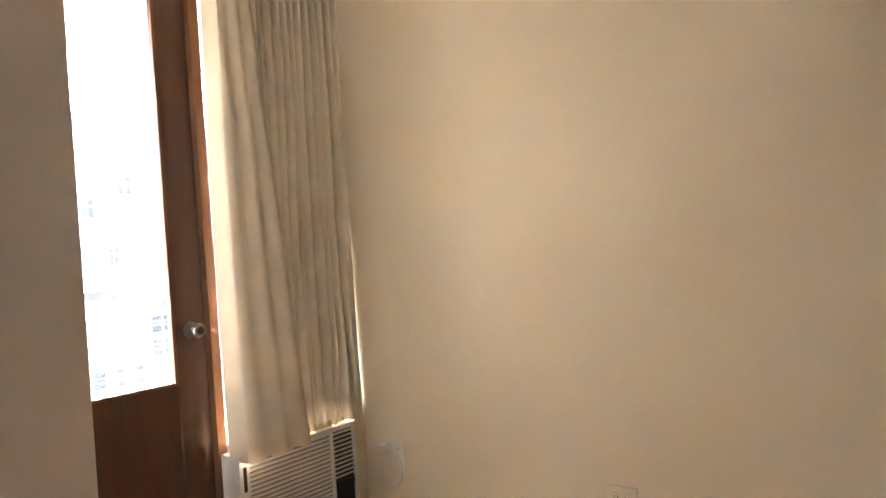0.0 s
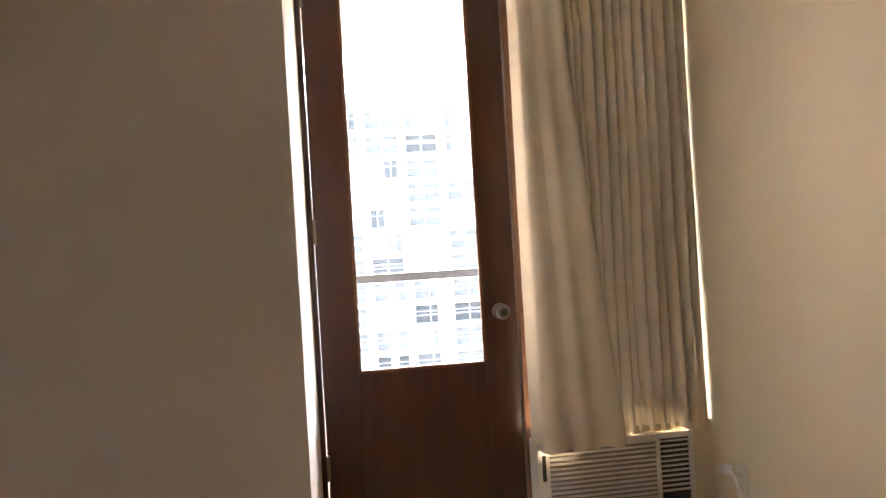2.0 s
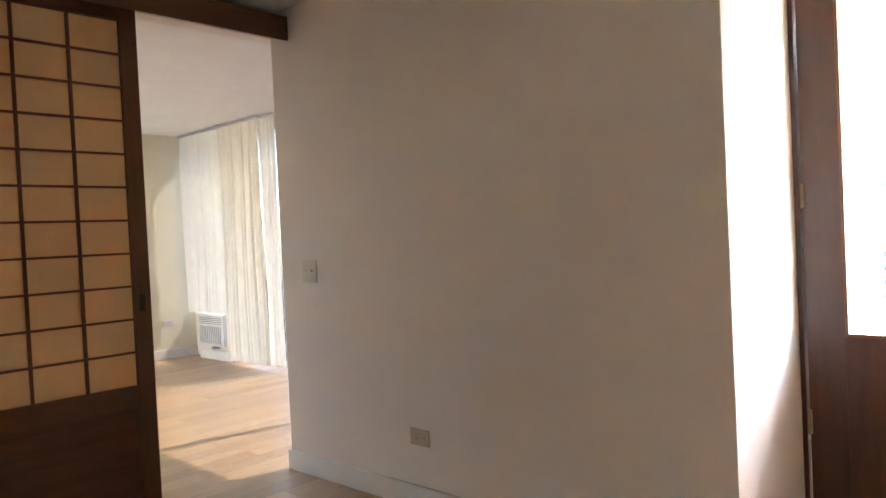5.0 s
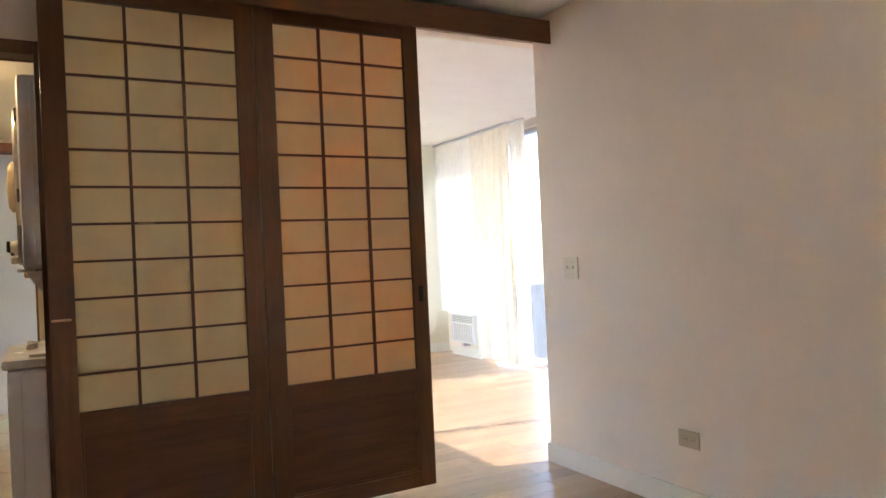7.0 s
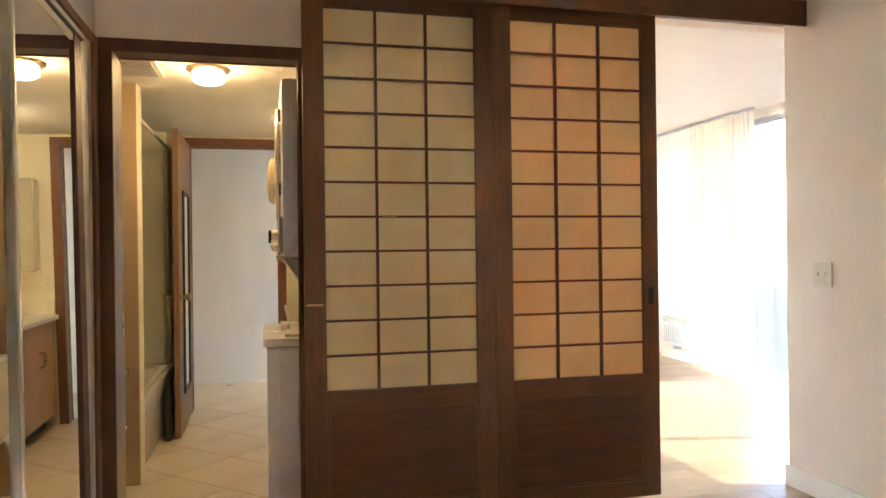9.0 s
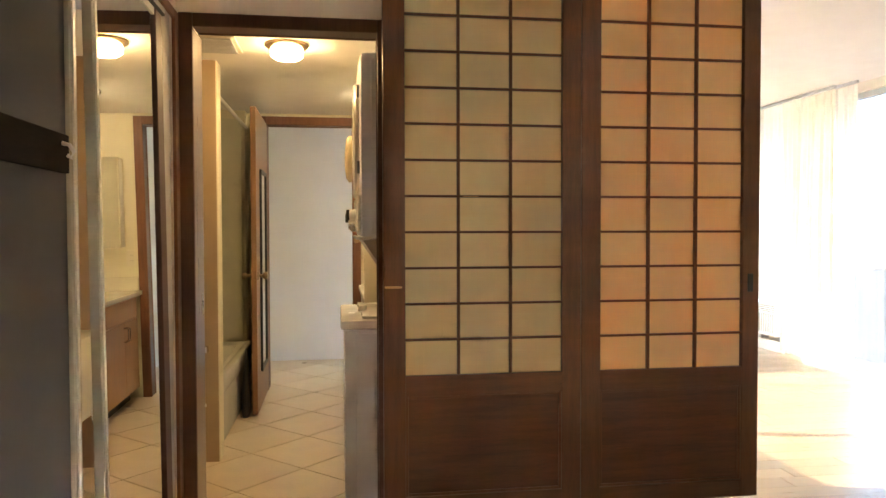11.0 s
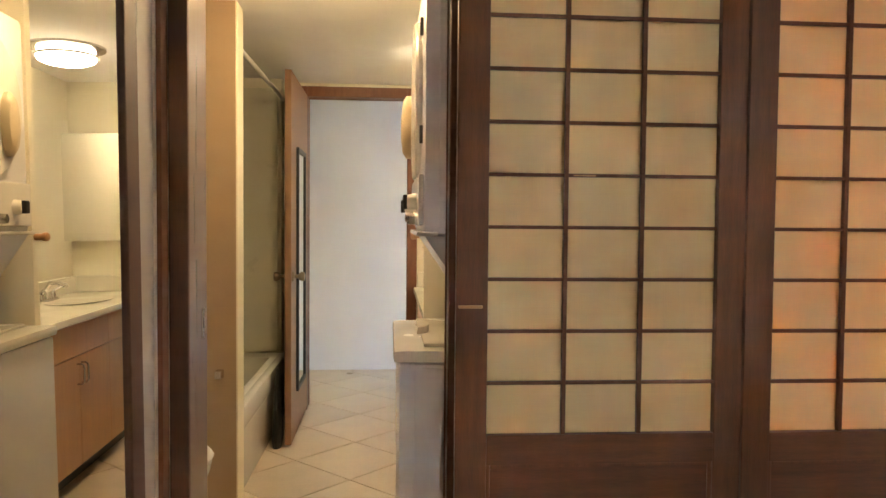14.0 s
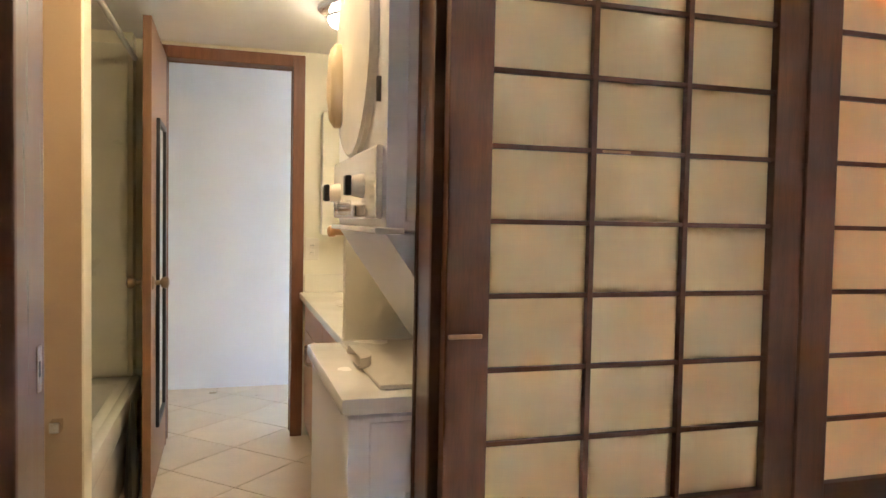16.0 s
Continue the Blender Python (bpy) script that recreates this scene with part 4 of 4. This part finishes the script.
boxes("side_ridge", [(WX0 + 0.14, WX0 + 0.148, WY0 - 0.003, WY0 + 0.002, 0.10, 0.30), (WX0 + 0.14, WX0 + 0.148, WY0 - 0.003, WY0 + 0.002, 0.40, 0.62), (WX0 + 0.148, -1.99, WY0 - 0.003, WY0 + 0.002, 0.614, 0.622)], APPLIANCE, washer, bevel=0.002)
boxes("top", [(WX0 - 0.004, -1.93, WY0 - 0.004, WY1 + 0.004, 0.795, 0.835)], APPL_TOP, washer, bevel=0.014, smooth=True)
bm = bmesh.new()
box(bm, WX0 + 0.09, -2.0, WY0 + 0.05, WY1 - 0.05, 0.836, 0.848, 0.005)
part("lid", bm, APPL_TOP, washer, "", True)
bm = bmesh.new()
n = 18
prof = []
for i in range(n + 1):
    a = math.pi * i / n
    prof.append((0.10 * math.cos(a), 0.045 * math.sin(a)))
lo = [bm.verts.new((WX0 + 0.075 + b, WY0 + 0.33 + a, 0.8485)) for a, b in prof]
hi = [bm.verts.new((WX0 + 0.080 + b * 0.9, WY0 + 0.33 + a * 0.95, 0.872)) for a, b in prof]
for i in range(n):
    bm.faces.new((lo[i], lo[i + 1], hi[i + 1], hi[i]))
bm.faces.new(hi)
bm.faces.new(list(reversed(lo)))
part("lid_grip", bm, APPL_TOP, washer, "raised curved lid grip", True)
dryer = thing("dryer", "white front-loading dryer stacked above the washer", "dryer", at=(-2.25, 0.45, 1.2))
DX = -2.515
boxes("body", [(DX + 0.012, -1.93, WY0, WY1, 1.185, 1.99)], APPLIANCE, dryer, bevel=0.03, smooth=True)
boxes("side_panel", [(DX + 0.06, -1.96, WY0 - 0.004, WY0 + 0.004, 1.21, 1.955)], APPLIANCE, dryer, bevel=0.003)
boxes("side_ridge", [(DX + 0.13, DX + 0.138, WY0 - 0.008, WY0 - 0.003, 1.30, 1.52), (DX + 0.13, DX + 0.138, WY0 - 0.008, WY0 - 0.003, 1.62, 1.86)], APPLIANCE, dryer, bevel=0.002)
bm = bmesh.new()
lathe(bm, [(0.27, 0.0), (0.27, 0.012), (0.262, 0.02), (0.20, 0.022), (0.15, 0.024)], 44, Matrix.Translation((DX + 0.012, 0.46, 1.64)) @ pose(0, 0, 0, 0, -90, 0))
door = part("dryer_door", bm, APPL_TOP, dryer, "round cream door", True)
bm = bmesh.new()
lathe(bm, [(0.115, 0.0), (0.115, 0.016), (0.095, 0.030), (0.04, 0.036)], 40, Matrix.Translation((DX - 0.012, 0.60, 1.575)) @ pose(0, 0, 0, 0, -90, 0) @ Matrix.Diagonal((1, 0.38, 1, 1)))
# the tan puts the bulge's shade into its colour
part("door_grip", bm, TAN, door, "moulded door grip, tan standing for the shade on it", True)
for z in (1.47, 1.80):
    boxes("hinge", [(DX + 0.002, DX + 0.016, WY0 + 0.045, WY0 + 0.056, z, z + 0.055)], STEEL, dryer, "dark door hinge", bevel=0.002)
boxes("control_panel", [(DX - 0.002, DX + 0.014, WY0 + 0.02, WY1 - 0.02, 1.215, 1.375)], APPL_TOP, dryer, "control panel", bevel=0.006)
for y, z, r in ((0.29, 1.292, 0.026), (0.66, 1.285, 0.026), (0.54, 1.242, 0.018), (0.47, 1.242, 0.018)):
    bm = bmesh.new()
    lathe(bm, [(r * 1.1, 0), (r * 1.05, 0.012), (r * 0.9, 0.03), (r * 0.4, 0.032)], 20, Matrix.Translation((DX - 0.002, y, z)) @ pose(0, 0, 0, 0, -90, 0))
    k = part("dial", bm, CHROME if r < 0.025 else APPL_TOP, dryer, "", True)
    if r > 0.025:
        boxes("dial_cap", [(DX - 0.046, DX - 0.030, y - 0.018, y + 0.018, z - 0.024, z + 0.024)], DARK, k, "black dial cap", bevel=0.006)
bm = bmesh.new()
tri = [(DX + 0.02, 1.182), (-2.27, 0.855), (-1.94, 0.855), (-1.94, 1.182)]
fr = [bm.verts.new((a, WY0 + 0.006, b)) for a, b in tri]
bk = [bm.verts.new((a, WY1 - 0.006, b)) for a, b in tri]
bm.faces.new(fr)
bm.faces.new(list(reversed(bk)))
for i in range(4):
    j = (i + 1) % 4
    bm.faces.new((fr[i], bk[i], bk[j], fr[j]))
part("slanted_underside", bm, APPLIANCE, dryer)
boxes("latch", [(DX - 0.030, DX - 0.003, 0.235, 0.262, 1.218, 1.246)], CHROME, dryer, "small chrome latch", bevel=0.004)
boxes("lower_trim", [(DX - 0.006, DX + 0.06, WY0 + 0.004, WY1 - 0.004, 1.183, 1.197)], APPL_TOP, dryer, "", bevel=0.004)

peg = thing("coat_peg", "small light wooden peg on the edge of the divider", "peg", at=(-2.475, 0.925, 1.172))
bm = bmesh.new()
lathe(bm, [(0.013, 0.0), (0.013, 0.028), (0.018, 0.036), (0.018, 0.050), (0.010, 0.056)], 16, Matrix.Translation((-2.4595, 0.923, 1.172)) @ pose(0, 0, 0, 0, -90, 0))
part("peg", bm, WOOD_CABINET, peg, "", True)

# vanity
vanity = thing("vanity_cabinet", "light wood bathroom vanity cabinet with paired doors", "cabinet", at=(-2.2, 1.75, 0))
VX = -2.42
boxes("body", [(VX + 0.02, -1.905, 0.95, FAR_Y - 0.075, 0.09, 0.765)], WOOD_CABINET, vanity, bevel=0.001)
boxes("plinth", [(VX + 0.07, -1.905, 0.95, FAR_Y - 0.075, 0.0, 0.089)], DARK, vanity, "dark recessed plinth")
ys = [0.955, 1.395, 1.765, 2.205, FAR_Y - 0.08]
for a, b in ((0.955, 1.765), (1.765, FAR_Y - 0.08)):
    boxes("drawer_front", [(VX, VX + 0.019, a + 0.002, b - 0.002, 0.612, 0.756)], WOOD_CABINET, vanity, bevel=0.002)
for i, (a, b) in enumerate(zip(ys, ys[1:])):
    d = boxes("door", [(VX, VX + 0.019, a + 0.002, b - 0.002, 0.095, 0.606)], WOOD_CABINET, vanity, bevel=0.002)
    hy = b - 0.024 if i % 2 == 0 else a + 0.024
    bm = bmesh.new()
    tube(bm, [(VX, hy, 0.572), (VX - 0.022, hy, 0.572), (VX - 0.029, hy, 0.566), (VX - 0.031, hy, 0.552), (VX - 0.031, hy, 0.498), (VX - 0.029, hy, 0.484), (VX - 0.022, hy, 0.478), (VX, hy, 0.478)], 0.0048)
    part("handle", bm, CHROME, d, "bent metal pull", True)
counter = thing("countertop", "cream cultured marble vanity top with basin", "countertop", at=(-2.2, 1.75, 0.77))
boxes("slab", [(VX - 0.025, -1.905, 0.947, FAR_Y - 0.002, 0.766, 0.800)], MARBLE, counter, bevel=0.006)
boxes("backsplash", [(-1.925, -1.905, 0.947, FAR_Y - 0.024, 0.801, 0.90)], MARBLE, counter, bevel=0.003)
boxes("side_splash", [(VX + 0.0, -1.926, FAR_Y - 0.022, FAR_Y - 0.002, 0.801, 0.90)], MARBLE, counter, bevel=0.003)
bm = bmesh.new()
lathe(bm, [(0.20, 0.8005), (0.215, 0.806), (0.20, 0.808), (0.17, 0.8025), (0.06, 0.801)], 40, Matrix.Translation((-2.17, 2.03, 0)) @ Matrix.Diagonal((0.8, 1.1, 1, 1)))
part("basin", bm, MARBLE, counter, "shallow oval basin", True)
faucet = thing("faucet", "chrome two-lever basin faucet", "faucet", at=(-2.0, 2.03, 0.80))
bm = bmesh.new()
box(bm, -2.03, -1.97, 1.94, 2.12, 0.801, 0.818, 0.006)
part("base", bm, CHROME, faucet, "", True)
bm = bmesh.new()
tube(bm, [(-2.0, 2.03, 0.818), (-2.0, 2.03, 0.87), (-2.02, 2.03, 0.90), (-2.06, 2.03, 0.905), (-2.11, 2.03, 0.885)], 0.011)
part("spout", bm, CHROME, faucet, "", True)
for y in (1.96, 2.10):
    bm = bmesh.new()
    lathe(bm, [(0.02, 0.818), (0.018, 0.845), (0.01, 0.852)], 16, Matrix.Translation((-2.0, y, 0)))
    tube(bm, [(-2.0, y, 0.85), (-2.03, y + (y - 2.03) * 0.5, 0.872), (-2.06, y + (y - 2.03) * 0.9, 0.875)], 0.007)
    part("lever", bm, CHROME, faucet, "", True)
med = thing("medicine_cabinet", "mirrored medicine cabinet on the end wall over the vanity", "cabinet", at=(-2.12, 2.56, 1.1))
boxes("body", [(-2.335, -1.905, 2.515, FAR_Y - 0.001, 1.125, 1.775)], TRIM_WHITE, med, bevel=0.002)
boxes("mirror_door", [(-2.338, -1.903, 2.507, 2.514, 1.12, 1.78)], MIRROR, med, bevel=0.001)
wall_mirror = thing("wall_mirror", "plain frameless mirror over the vanity", "mirror", at=(-1.895, 1.8, 1.0))
boxes("glass", [(-1.899, -1.893, 1.10, 2.46, 0.93, 1.79)], MIRROR, wall_mirror, bevel=0.001)
plate("wall_outlet", "ivory outlet beside the medicine cabinet", (-2.378, FAR_Y, 1.040), "-y", 0.075, 0.12, "outlet")

# ---- floor pieces ----
def floor_planks():
    """Oak strips along x, laid in broken bond over both rooms."""
    rnd = random.Random(4)
    wide, length, gap = 0.125, 1.22, 0.0012
    cache = {}

    def plank_mesh(lx, ly):
        key = (round(lx, 3), round(ly, 3))
        if key not in cache:
            bm = bmesh.new()
            box(bm, 0, lx, 0, ly, -0.012, 0.0)
            cache[key] = mesh_of(bm, PLANK)
        return cache[key]
    rest = bmesh.new()
    y = BEIGE_Y
    while y < LR_Y:
        x_lo = -3.28 if y < 0.0 else -1.75
        x_hi = 0.69 if y < -2.405 else LR_X
        if 0 <= y < 0.1:
            x_lo = -1.6
        x = x_lo - rnd.uniform(0, length)
        while x < x_hi:
            a, b = max(x, x_lo) + gap, min(x + length, x_hi) - gap
            ly = min(wide, LR_Y - y)
            if b - a > 0.02:
                if -1.2 < y < 4.3 and b > -1.3:
                    p = new("plank", plank_mesh(b - a, ly - gap))
                    p.parent = FLOOR
                    p.matrix_basis = Matrix.Translation((a, y, 0))
                else:
                    box(rest, a, b, y, y + ly - gap, -0.012, 0)
            x += length
        y += wide
    tagged(part("plank_field", rest, PLANK, FLOOR), kind="stuff")


def bath_tiles():
    """Square ceramic tiles turned by half a right angle, cut at the room's edges."""
    side, gap = 0.4125, 0.003
    ground = bpy.data.objects["floor_bath"]
    bm0 = bmesh.new()
    box(bm0, -side / 2 + gap, side / 2 - gap, -side / 2 + gap, side / 2 - gap, -0.010, 0.0, 0.002)
    whole = mesh_of(bm0, TILE)
    turn = pose(0, 0, 0, 0, 0, 45)
    ox, oy = -2.785, 1.319 + side * 0.7071
    x0, x1, y0, y1 = -4.05, -1.87, 0.0, 3.86
    for i in range(-10, 11):
        for j in range(-10, 11):
            c = Vector((ox, oy, 0)) + turn @ Vector((i * side, j * side, 0))
            r = side * 0.7071
            if c.x < x0 - r or c.x > x1 + r or c.y < y0 - r or c.y > y1 + r:
                continue
            if x0 + r < c.x < x1 - r and y0 + r < c.y < y1 - r:
                me = whole
                m = Matrix.Translation(c) @ turn
            else:
                bm = bmesh.new()
                box(bm, -side / 2 + gap, side / 2 - gap, -side / 2 + gap, side / 2 - gap, -0.010, 0.0, m=Matrix.Translation(c) @ turn)
                for co, no in (((x0, 0, 0), (-1, 0, 0)), ((x1, 0, 0), (1, 0, 0)), ((0, y0, 0), (0, -1, 0)), ((0, y1, 0), (0, 1, 0))):
                    g = bm.verts[:] + bm.edges[:] + bm.faces[:]
                    bmesh.ops.bisect_plane(bm, geom=g, plane_co=co, plane_no=no, clear_outer=True)
                if not bm.faces:
                    bm.free()
                    continue
                me = mesh_of(bm, TILE)
                m = Matrix.Identity(4)
            t = new("tile", me)
            t.parent = ground
            t.matrix_basis = m


floor_planks()
bath_tiles()
